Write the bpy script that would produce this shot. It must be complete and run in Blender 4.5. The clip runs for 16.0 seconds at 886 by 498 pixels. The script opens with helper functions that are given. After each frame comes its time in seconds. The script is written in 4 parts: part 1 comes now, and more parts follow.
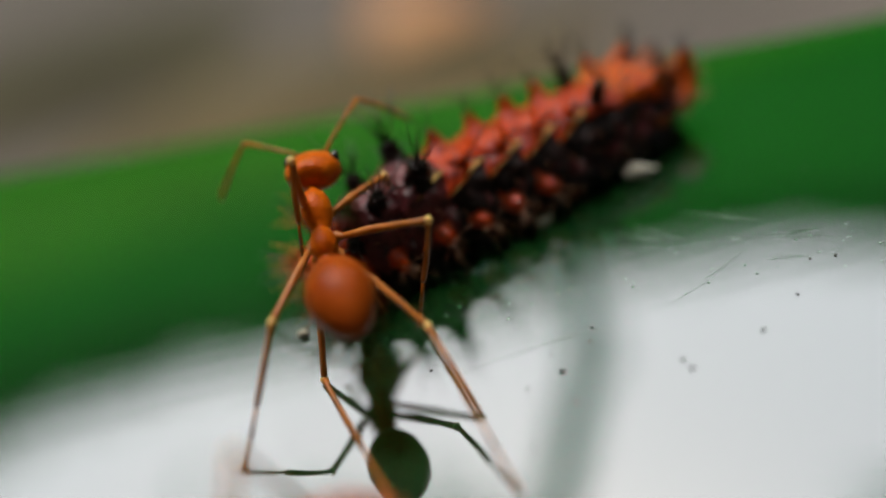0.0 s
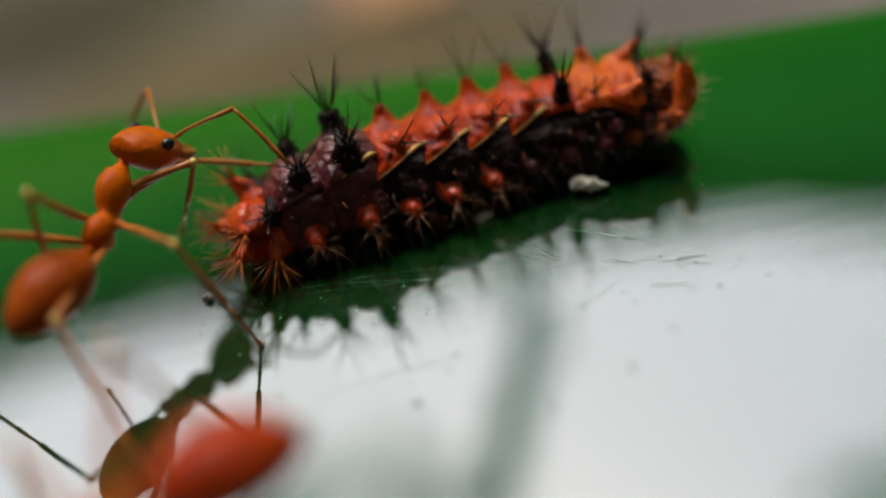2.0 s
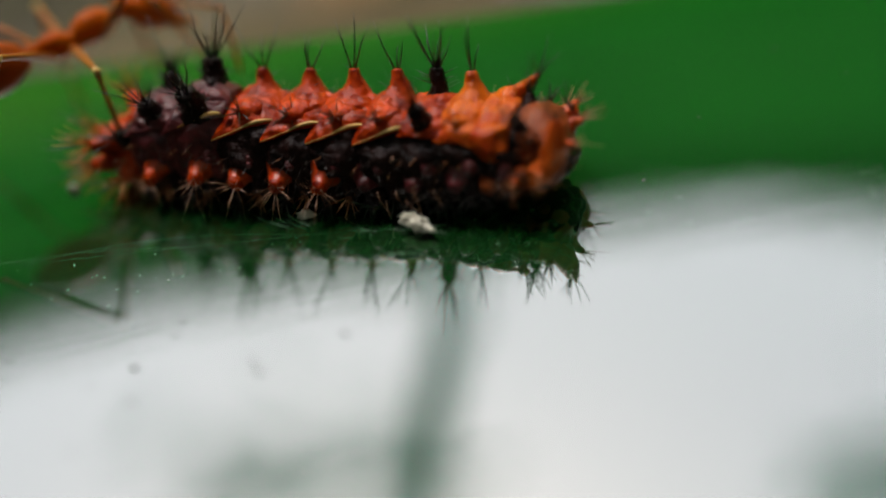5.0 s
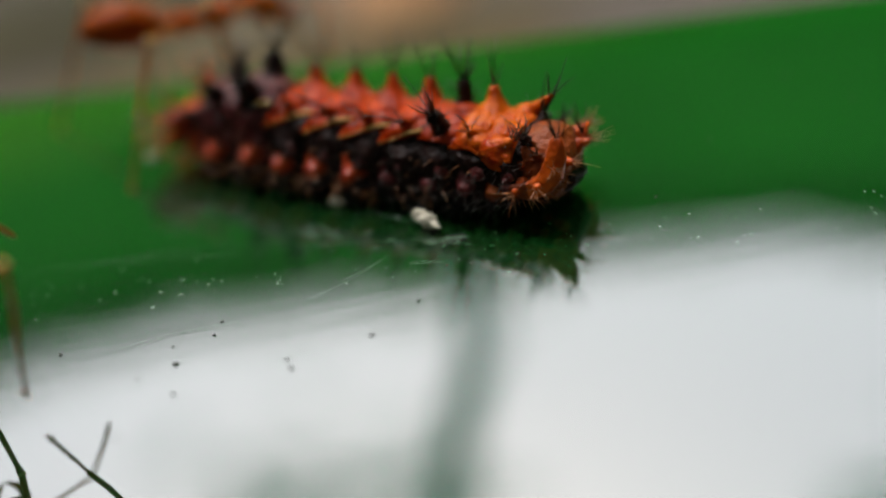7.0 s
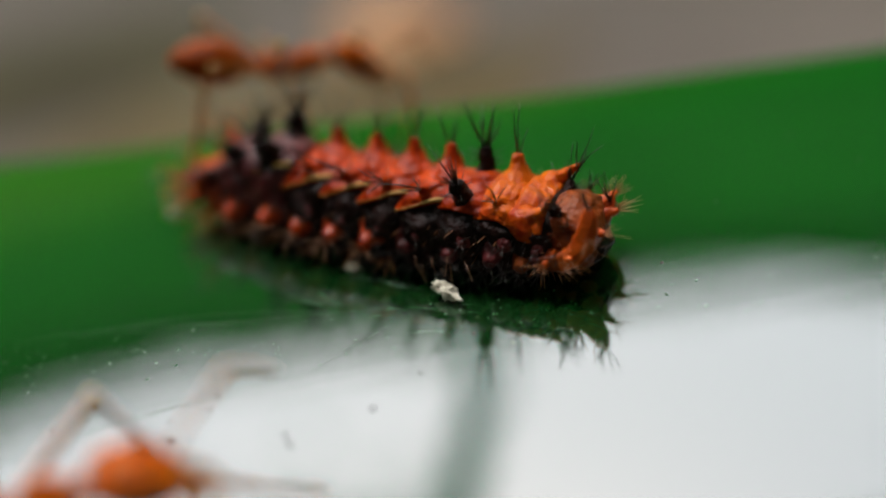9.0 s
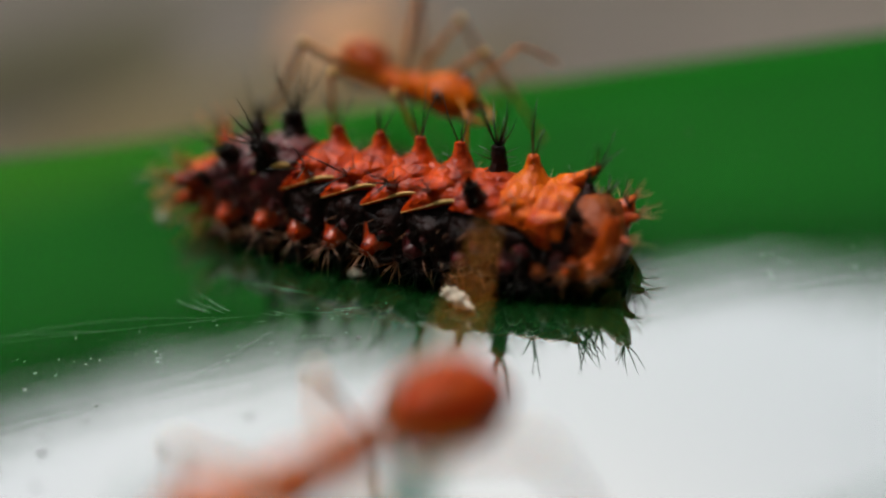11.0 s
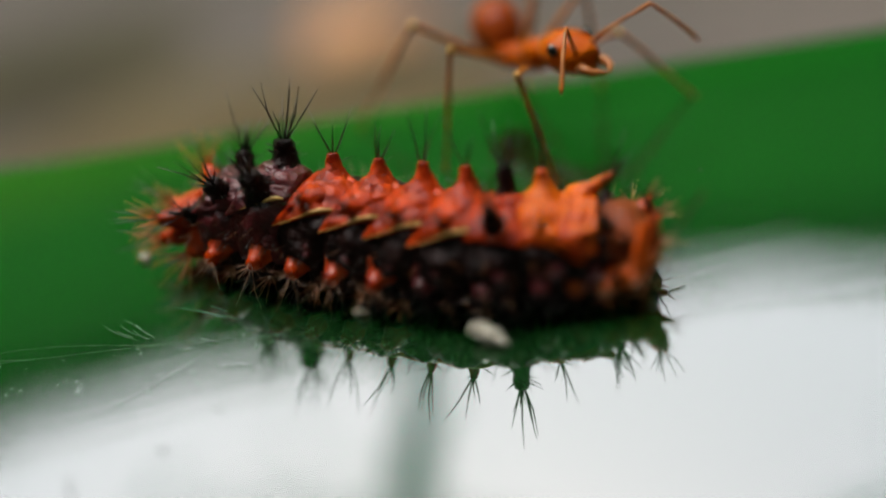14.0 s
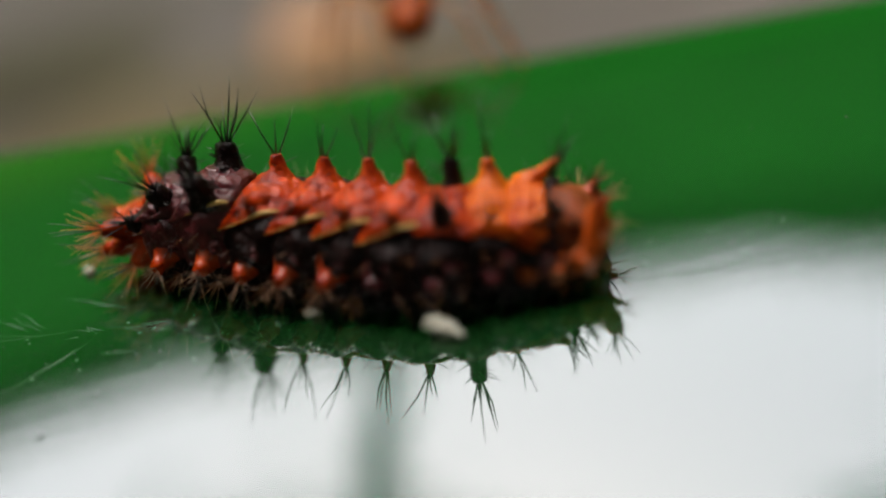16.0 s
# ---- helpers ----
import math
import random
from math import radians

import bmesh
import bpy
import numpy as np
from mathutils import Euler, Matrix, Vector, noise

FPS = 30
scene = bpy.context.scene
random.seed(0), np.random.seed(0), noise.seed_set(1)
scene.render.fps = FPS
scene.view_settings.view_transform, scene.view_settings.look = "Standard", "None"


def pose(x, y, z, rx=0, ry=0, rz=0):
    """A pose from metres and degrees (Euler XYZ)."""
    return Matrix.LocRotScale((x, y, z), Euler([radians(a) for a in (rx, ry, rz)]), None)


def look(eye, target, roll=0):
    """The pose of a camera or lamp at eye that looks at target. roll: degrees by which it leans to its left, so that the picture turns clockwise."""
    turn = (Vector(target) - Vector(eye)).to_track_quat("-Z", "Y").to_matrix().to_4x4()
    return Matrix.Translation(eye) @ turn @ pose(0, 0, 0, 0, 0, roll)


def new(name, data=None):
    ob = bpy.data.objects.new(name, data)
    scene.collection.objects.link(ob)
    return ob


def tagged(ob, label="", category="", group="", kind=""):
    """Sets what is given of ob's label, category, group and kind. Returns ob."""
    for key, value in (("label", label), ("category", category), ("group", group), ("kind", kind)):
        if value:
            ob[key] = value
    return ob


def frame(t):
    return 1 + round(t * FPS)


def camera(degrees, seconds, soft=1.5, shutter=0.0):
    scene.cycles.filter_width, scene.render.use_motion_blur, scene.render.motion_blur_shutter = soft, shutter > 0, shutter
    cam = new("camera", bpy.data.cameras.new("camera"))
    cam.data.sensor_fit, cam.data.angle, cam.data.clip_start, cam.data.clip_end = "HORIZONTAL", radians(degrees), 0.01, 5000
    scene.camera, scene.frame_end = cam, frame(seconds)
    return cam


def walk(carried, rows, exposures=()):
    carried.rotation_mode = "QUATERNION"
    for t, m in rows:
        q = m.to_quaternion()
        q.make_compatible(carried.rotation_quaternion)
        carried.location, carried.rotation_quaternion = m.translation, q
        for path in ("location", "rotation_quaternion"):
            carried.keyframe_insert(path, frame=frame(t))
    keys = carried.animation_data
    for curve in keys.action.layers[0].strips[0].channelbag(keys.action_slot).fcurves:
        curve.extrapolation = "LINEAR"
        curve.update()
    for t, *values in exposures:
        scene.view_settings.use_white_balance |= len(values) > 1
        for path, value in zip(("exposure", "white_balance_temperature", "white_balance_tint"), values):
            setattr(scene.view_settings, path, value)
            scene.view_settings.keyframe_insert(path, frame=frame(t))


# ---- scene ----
MM = 0.001          # everything below is written in millimetres

# ---- camera and its path ----
cam = camera(46, 16.0, soft=2.1)
cam.data.dof.use_dof = True
cam.data.dof.focus_distance = 0.0358
cam.data.dof.aperture_fstop = 12.5


def cam_row(t, x, y, z, heading, down, roll):
    return t, pose(x * MM, y * MM, z * MM, 90 - down, 0, heading) @ pose(0, 0, 0, 0, 0, roll)


CAMERA_PATH = [
    (0.0, -11.15, -33.13, 23.08, 0.77, 34.54, -14.79),
    (0.5, -7.99, -31.02, 21.51, 0.97, 35.52, -12.34),
    (1.0, -7.60, -30.40, 21.79, 1.28, 36.04, -13.39),
    (1.5, -7.47, -30.52, 22.49, 0.95, 37.14, -13.71),
    (2.0, -7.08, -30.45, 22.24, -0.16, 36.87, -12.14),
    (2.5, -6.28, -30.07, 21.70, 0.42, 36.55, -13.35),
    (3.0, -2.46, -31.16, 21.34, 0.92, 37.30, -13.43),
    (3.5, -2.91, -30.90, 20.93, -1.06, 35.97, -11.58),
    (4.0, -2.40, -31.10, 21.75, -0.62, 36.57, -12.27),
    (4.5, -1.43, -31.09, 21.57, 0.78, 36.37, -13.37),
    (5.0, 0.87, -32.04, 20.75, -0.62, 37.96, -11.49),
    (7.5, 1.01, -34.25, 21.66, 1.06, 34.67, -11.62),
    (8.0, 0.92, -33.27, 21.34, 0.18, 33.48, -11.63),
    (8.5, 0.88, -33.11, 21.93, 0.58, 33.81, -11.72),
    (11.0, 3.84, -32.88, 20.96, -1.59, 33.97, -11.27),
    (11.5, 4.09, -33.02, 21.15, -2.38, 34.46, -11.01),
    (12.0, 4.68, -31.33, 21.08, -1.80, 35.34, -11.49),
    (12.5, 5.35, -31.46, 20.64, -0.53, 34.41, -12.07),
    (13.0, 5.71, -31.70, 20.76, -0.41, 34.35, -12.39),
    (13.5, 6.56, -31.27, 20.86, -1.08, 34.35, -12.37),
    (14.0, 7.06, -31.79, 20.61, -0.19, 34.15, -12.80),
    (14.5, 7.88, -33.15, 21.34, 0.24, 34.50, -13.65),
    (15.0, 8.16, -33.37, 21.40, 0.23, 34.04, -13.66),
    (15.5, 8.30, -33.05, 21.22, -0.10, 33.82, -13.50),
    (16.0, 10.70, -33.56, 20.14, -0.85, 34.36, -13.84)
]
walk(cam, [cam_row(*row) for row in CAMERA_PATH], exposures=[(0.0, 1.25), (5.0, 1.26), (8.0, 1.33), (11.0, 1.36), (16.0, 1.42)])

# ---- world, sun, exposure ----
world = bpy.data.worlds.new("overcast_sky")
scene.world = world
world.use_nodes = True
wn = world.node_tree
sky = wn.nodes.new("ShaderNodeTexSky")
sky.sky_type, sky.sun_disc = "NISHITA", False
sky.sun_elevation, sky.sun_rotation = radians(64), radians(-13)
sky.dust_density, sky.air_density = 6.0, 1.0
cloud = wn.nodes.new("ShaderNodeMix")
cloud.data_type = "RGBA"
cloud.inputs[0].default_value = 0.8
cloud.inputs[7].default_value = (10.5, 10.75, 11.3, 1)
wn.links.new(sky.outputs[0], cloud.inputs[6])
wn.links.new(cloud.outputs[2], wn.nodes["Background"].inputs[0])
wn.nodes["Background"].inputs[1].default_value = 0.15

sun = new("sun", bpy.data.lights.new("sun", "SUN"))
sun.data.energy, sun.data.angle, sun.data.color = 1.35, radians(12), (1.0, 0.97, 0.92)
sun.matrix_world = look((-0.25, 1.08, 2.27), (0, 0, 0))


# ---- materials ----
def material(name, low, high, rough=0.5, scale=800.0, bump=0.0, bump_scale=3000.0, spec=0.5, coat=0.0, coat_rough=0.05,
             coat_ior=1.5, metal=0.0, sub=0.0, stretch=(1, 1, 1), big=0.35):
    m = bpy.data.materials.new(name)
    m.use_nodes = True
    nt = m.node_tree
    b = nt.nodes["Principled BSDF"]
    tc = nt.nodes.new("ShaderNodeTexCoord")
    mp = nt.nodes.new("ShaderNodeMapping")
    mp.inputs["Scale"].default_value = stretch
    nt.links.new(tc.outputs["Object"], mp.inputs[0])
    fine, wide = nt.nodes.new("ShaderNodeTexNoise"), nt.nodes.new("ShaderNodeTexNoise")
    fine.inputs["Scale"].default_value, wide.inputs["Scale"].default_value = scale, scale * 0.21
    fine.inputs["Detail"].default_value = 5
    for n in (fine, wide):
        nt.links.new(mp.outputs[0], n.inputs["Vector"])
    mix = nt.nodes.new("ShaderNodeMath")
    mix.operation = "MULTIPLY_ADD"
    mix.inputs[1].default_value = big
    nt.links.new(wide.outputs[0], mix.inputs[0])
    half = nt.nodes.new("ShaderNodeMath")
    half.operation = "MULTIPLY"
    half.inputs[1].default_value = 1 - big
    nt.links.new(fine.outputs[0], half.inputs[0])
    nt.links.new(half.outputs[0], mix.inputs[2])
    ramp = nt.nodes.new("ShaderNodeValToRGB")
    ramp.color_ramp.elements[0].position, ramp.color_ramp.elements[1].position = 0.36, 0.64
    ramp.color_ramp.elements[0].color, ramp.color_ramp.elements[1].color = (*low, 1), (*high, 1)
    nt.links.new(mix.outputs[0], ramp.inputs[0])
    nt.links.new(ramp.outputs[0], b.inputs["Base Color"])
    b.inputs["Roughness"].default_value, b.inputs["Metallic"].default_value = rough, metal
    b.inputs["Specular IOR Level"].default_value = spec
    b.inputs["Coat Weight"].default_value, b.inputs["Coat Roughness"].default_value, b.inputs["Coat IOR"].default_value = coat, coat_rough, coat_ior
    if sub:
        b.inputs["Subsurface Weight"].default_value = sub
        b.inputs["Subsurface Radius"].default_value = (1.0, 0.35, 0.15)
        b.inputs["Subsurface Scale"].default_value = 0.0006
    if bump:
        bn = nt.nodes.new("ShaderNodeTexNoise")
        bn.inputs["Scale"].default_value, bn.inputs["Detail"].default_value = bump_scale, 4
        nt.links.new(mp.outputs[0], bn.inputs["Vector"])
        bp = nt.nodes.new("ShaderNodeBump")
        bp.inputs["Strength"].default_value, bp.inputs["Distance"].default_value = bump, 0.0002
        nt.links.new(bn.outputs[0], bp.inputs["Height"])
        nt.links.new(bp.outputs[0], b.inputs["Normal"])
        if coat:
            soft = nt.nodes.new("ShaderNodeBump")
            soft.inputs["Strength"].default_value, soft.inputs["Distance"].default_value = bump * 0.35, 0.0002
            nt.links.new(bn.outputs[0], soft.inputs["Height"])
            nt.links.new(soft.outputs[0], b.inputs["Coat Normal"])
    return m


M_LEAF = material("waxy_green_leaf", (0.0005, 0.0135, 0.0012), (0.0011, 0.022, 0.0023), rough=0.42, scale=90, bump=0.13, bump_scale=260,
                  spec=0.02, coat=1.0, coat_rough=0.02, coat_ior=2.3, stretch=(0.12, 1, 1))
M_STALK = material("green_stalk", (0.02, 0.09, 0.02), (0.04, 0.14, 0.03), rough=0.4, scale=60, bump=0.1)
M_STEM = material("blue_green_stem", (0.012, 0.76, 0.66), (0.04, 0.88, 0.76), rough=0.6, scale=60, bump=0.1, spec=0.05)
M_SOIL = material("brown_forest_soil", (0.077, 0.060, 0.050), (0.110, 0.087, 0.075), rough=0.95, scale=11, bump=0.5, bump_scale=60)
M_DRY = material("dry_orange_leaf", (0.36, 0.16, 0.06), (0.48, 0.23, 0.10), rough=0.7, scale=60, bump=0.2, bump_scale=200)
M_LITTER = material("brown_leaf_litter", (0.066, 0.044, 0.015), (0.105, 0.074, 0.027), rough=0.95, scale=25, bump=0.5, bump_scale=90)
M_MOSS = material("olive_moss", (0.025, 0.019, 0.005), (0.046, 0.036, 0.011), rough=0.95, scale=40, bump=0.5, bump_scale=120)
# Dark surface of the unseen wall and dome added to block light.
M_LIGHT_BLOCK = material("dark_light_block", (0.006, 0.012, 0.004), (0.016, 0.03, 0.010), rough=0.8, scale=4)
M_HEDGE = material("sunlit_foliage", (0.0072, 0.108, 0.0072), (0.017, 0.208, 0.015), rough=0.7, scale=1.6, spec=0.0)
M_CROWN = material("pale_young_foliage", (0.10, 0.36, 0.26), (0.16, 0.48, 0.36), rough=0.7, scale=3, spec=0.1)


def let_light_through(m, share):
    """Leaves and juicy stems let some of the light behind them through."""
    nt = m.node_tree
    thin, both = nt.nodes.new("ShaderNodeBsdfTranslucent"), nt.nodes.new("ShaderNodeMixShader")
    both.inputs[0].default_value = share
    nt.links.new(nt.nodes["Color Ramp"].outputs[0], thin.inputs[0])
    nt.links.new(nt.nodes["Principled BSDF"].outputs[0], both.inputs[1])
    nt.links.new(thin.outputs[0], both.inputs[2])
    nt.links.new(both.outputs[0], nt.nodes["Material Output"].inputs[0])


let_light_through(M_HEDGE, 0.6)
let_light_through(M_CROWN, 0.6)
let_light_through(M_STEM, 0.85)
M_BARK = material("dark_bark", (0.035, 0.04, 0.035), (0.07, 0.075, 0.065), rough=0.9, scale=25, bump=0.5, bump_scale=50)
M_BLACK = material("black_velvet_skin", (0.004, 0.0016, 0.0014), (0.020, 0.006, 0.005), rough=0.4, scale=1500, bump=0.8, bump_scale=4200, spec=0.10)
M_PURPLE = material("dark_maroon_skin", (0.036, 0.006, 0.008), (0.15, 0.022, 0.024), rough=0.28, scale=1400, bump=0.7, bump_scale=3800, spec=0.28)
M_RED = material("deep_red_skin", (0.34, 0.024, 0.004), (0.58, 0.07, 0.010), rough=0.28, scale=1500, bump=0.5, bump_scale=2600, spec=0.35)
M_FOLD = material("red_orange_fold_skin", (0.24, 0.018, 0.003), (0.70, 0.12, 0.008), rough=0.32, scale=1300, bump=0.8, bump_scale=2200, spec=0.2)
M_ORANGE = material("orange_red_skin", (0.12, 0.005, 0.001), (0.56, 0.052, 0.003), rough=0.26, scale=1500, bump=0.6, bump_scale=4200, spec=0.15, sub=0.08)
M_AMBER = material("amber_orange_skin", (0.30, 0.020, 0.002), (0.66, 0.138, 0.005), rough=0.26, scale=1100, bump=0.6, bump_scale=4200, spec=0.15, sub=0.08)
M_CREAM = material("cream_yellow_streak", (0.50, 0.28, 0.06), (0.68, 0.47, 0.15), rough=0.4, scale=2500, bump=0.3, spec=0.2)
M_BROWN = material("reddish_brown_skin", (0.09, 0.014, 0.004), (0.32, 0.070, 0.016), rough=0.32, scale=1500, bump=0.8, bump_scale=3600, spec=0.12)
M_BRISTLE = material("black_bristle", (0.008, 0.006, 0.005), (0.02, 0.012, 0.01), rough=0.35, scale=2000)
M_PALE = material("pale_orange_bristle", (0.30, 0.085, 0.025), (0.48, 0.22, 0.10), rough=0.35, scale=2000)
M_FAIR = material("fair_bristle", (0.48, 0.22, 0.12), (0.68, 0.38, 0.25), rough=0.35, scale=2000)
M_HIND = material("orange_bristle", (0.50, 0.09, 0.01), (0.72, 0.22, 0.05), rough=0.35, scale=2000)
M_FLUFF = material("white_fluff", (0.44, 0.40, 0.30), (0.66, 0.62, 0.52), rough=0.9, scale=3000, bump=0.8, bump_scale=5000)
M_ANT = material("amber_red_cuticle", (0.32, 0.046, 0.001), (0.48, 0.096, 0.002), rough=0.3, scale=900, bump=0.3, bump_scale=5000, spec=0.06, sub=0.12)
M_TAIL = material("amber_brown_cuticle", (0.20, 0.030, 0.003), (0.32, 0.058, 0.005), rough=0.3, scale=900, bump=0.3, bump_scale=5000, spec=0.06, sub=0.1)
M_GASTER = material("red_brown_cuticle", (0.27, 0.021, 0.003), (0.40, 0.044, 0.005), rough=0.36, scale=900, bump=0.3, bump_scale=5000, spec=0.10, sub=0.1)
M_LEG = material("amber_leg_cuticle", (0.24, 0.065, 0.008), (0.40, 0.13, 0.016), rough=0.32, scale=1500, spec=0.2, sub=0.1)
M_JOINT = material("yellow_joint_cuticle", (0.62, 0.32, 0.07), (0.75, 0.46, 0.14), rough=0.35, scale=1500, sub=0.2)
M_EYE = material("black_eye", (0.006, 0.005, 0.005), (0.015, 0.012, 0.01), rough=0.15, scale=6000, bump=0.2, bump_scale=9000)
M_WAX = material("pale_wax", (0.03, 0.10, 0.04), (0.12, 0.22, 0.13), rough=0.15, scale=2000, spec=0.8)
M_DUST = material("dark_speck", (0.02, 0.02, 0.015), (0.05, 0.045, 0.035), rough=0.9, scale=3000)


def paint_rim_light(m, toward, edge, width, colour):
    """Paints the light along the blade's rim into its base colour, paler and yellower."""
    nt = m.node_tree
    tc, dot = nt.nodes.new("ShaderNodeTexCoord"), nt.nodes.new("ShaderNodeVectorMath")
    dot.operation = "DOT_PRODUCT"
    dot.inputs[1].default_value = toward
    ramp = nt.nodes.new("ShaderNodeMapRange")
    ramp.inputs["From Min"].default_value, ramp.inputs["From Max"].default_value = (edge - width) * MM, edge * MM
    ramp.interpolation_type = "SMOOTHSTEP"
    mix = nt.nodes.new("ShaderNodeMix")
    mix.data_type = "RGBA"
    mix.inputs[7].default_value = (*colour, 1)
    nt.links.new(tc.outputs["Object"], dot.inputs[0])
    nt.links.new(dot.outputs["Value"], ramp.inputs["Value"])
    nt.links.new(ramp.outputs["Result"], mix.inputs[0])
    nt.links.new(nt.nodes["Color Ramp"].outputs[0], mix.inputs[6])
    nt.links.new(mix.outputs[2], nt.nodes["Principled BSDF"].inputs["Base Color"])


# ---- mesh helpers ----
def mesh_from(name, verts, faces, mats, face_mats=None, smooth=True):
    me = bpy.data.meshes.new(name)
    me.from_pydata([tuple(c * MM for c in v) for v in verts], [], faces)
    for m in mats:
        me.materials.append(m)
    if face_mats is not None:
        me.polygons.foreach_set("material_index", face_mats)
    me.polygons.foreach_set("use_smooth", [smooth] * len(me.polygons))
    me.update()
    return me


class Build:
    """Collects vertices and faces, in millimetres, of one mesh."""

    def __init__(self):
        self.v, self.f, self.m = [], [], []

    def grid(self, rows, mat=0, closed=True, caps=True):
        """Skins rings of equal length; closed: round each ring."""
        base, n = len(self.v), len(rows[0])
        for r in rows:
            self.v += [tuple(p) for p in r]
        for i in range(len(rows) - 1):
            for j in range(n if closed else n - 1):
                a, b = base + i * n + j, base + i * n + (j + 1) % n
                self.f.append((a, b, b + n, a + n))
                self.m.append(mat)
        if caps and closed:
            self.f.append(tuple(base + j for j in reversed(range(n))))
            self.f.append(tuple(base + (len(rows) - 1) * n + j for j in range(n)))
            self.m += [mat, mat]

    def tube(self, points, radii, mat=0, sides=8):
        pts = [Vector(p) for p in points]
        rows, side = [], None
        for i, p in enumerate(pts):
            d = (pts[min(i + 1, len(pts) - 1)] - pts[max(i - 1, 0)]).normalized()
            if side is None:
                side = d.orthogonal().normalized()
            side = (side - d * side.dot(d)).normalized()
            up = d.cross(side)
            rows.append([p + (side * math.cos(a) + up * math.sin(a)) * radii[i] for a in (2 * math.pi * k / sides for k in range(sides))])
        self.grid(rows, mat)

    def blob(self, centre, size, mat=0, turn=None, rough=0.0, nu=12, nv=16, taper=0.0, seed=0.0):
        """A rounded lump; taper narrows it towards +x."""
        rows, c = [], Vector(centre)
        for i in range(nu + 1):
            th = math.pi * (0.02 + 0.96 * i / nu)
            ring = []
            for j in range(nv):
                ph = 2 * math.pi * j / nv
                p = Vector((-math.cos(th), math.sin(th) * math.cos(ph), math.sin(th) * math.sin(ph)))
                k = 1 - taper * p.x
                q = Vector((p.x * size[0], p.y * size[1] * k, p.z * size[2] * k))
                if rough:
                    q *= 1 + rough * noise.noise(p * 2.3 + Vector((seed, seed * 0.7, 1.3)))
                ring.append(c + (turn @ q if turn else q))
            rows.append(ring)
        self.grid(rows, mat)

    def mesh(self, name, *mats, smooth=True):
        return mesh_from(name, self.v, self.f, mats, self.m, smooth)


def part(name, build, mats, parent, label="", at=None):
    ob = new(name, build.mesh(name, *mats))
    ob.parent = parent
    if at is not None:
        ob.location = Vector(at) * MM
    return tagged(ob, label)


def thing(name, label, category, group=""):
    ob = new(name)
    ob.empty_display_size = 0.002
    return tagged(ob, label, category, group)


# ---- the leaf ----
EDGE_SLOPE = -0.16
ALONG = Vector((1, EDGE_SLOPE, 0)).normalized()
ACROSS = Vector((-ALONG.y, ALONG.x, 0))
FAR_EDGE, NEAR_EDGE = 12.6, -60.0


def blade_height(u, v):
    z = -0.022 * max(0.0, v - 7.0) ** 2 - 0.004 * max(0.0, -v - 25) ** 2
    return z + 0.05 * noise.noise(Vector((u * 0.02, v * 0.03, 3.1))) * min(1.0, max(0.0, (abs(v + 4) - 10) / 10))


# Rim light painted into the leaf's colour, strongest towards the left.
paint_rim_light(M_LEAF, tuple(ACROSS - ALONG * 0.28), FAR_EDGE + 2, 9.0, (0.017, 0.050, 0.0036))


def build_leaf():
    root = thing("leaf", "broad waxy dark green leaf with a wet shiny surface", "leaf")
    tagged(root, kind="structure")
    b = Build()
    nu, nv = 90, 70
    rows_top, rows_low = [], []
    for i in range(nu + 1):
        u = -170 + 340 * i / nu
        pinch = max(0.0, 1 - (abs(u - 4) / 172) ** 3.2) ** 0.5
        far = FAR_EDGE + 1.4 * min(1.0, max(0.0, (u - 4) / 20)) + 1.0 * min(1.0, max(0.0, (-u - 12) / 20))
        top, low = [], []
        for j in range(nv + 1):
            s = j / nv
            s = 1 - (1 - s) ** 1.6
            v = (NEAR_EDGE + (far - NEAR_EDGE) * s) * pinch
            p = ALONG * u + ACROSS * v
            z = blade_height(u, v)
            thick = 0.3 * min(1.0, 0.15 + 4 * s * (1 - s))
            top.append((p.x, p.y, z))
            low.append((p.x, p.y, z - thick))
        rows_top.append(top + list(reversed(low)))
    b.grid(rows_top)
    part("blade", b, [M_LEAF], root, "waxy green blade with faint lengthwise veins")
    s = Build()
    base = ALONG * -166 + ACROSS * -3
    s.tube([(base.x + 10, base.y, -0.5), (base.x - 10, base.y + 1, -3), (base.x - 28, base.y + 3, -30), (base.x - 34, base.y + 4, -121)], [1.6, 2.0, 2.4, 3.2], sides=12)
    part("stalk", s, [M_STALK], root, "plain green stalk")
    return root


build_leaf()


# ---- what lies round and behind the leaf ----
def hedge_sag(left):
    """How far the foliage wall's top, in degrees, lies lower to the left and right than straight ahead."""
    return 3.1 * min(1.0, max(0.0, (left - 4) / 27)) + 0.7 * min(1.0, max(0.0, (-left - 6) / 20)) - 0.8 * max(0.0, 1 - abs(left - 5) / 14)


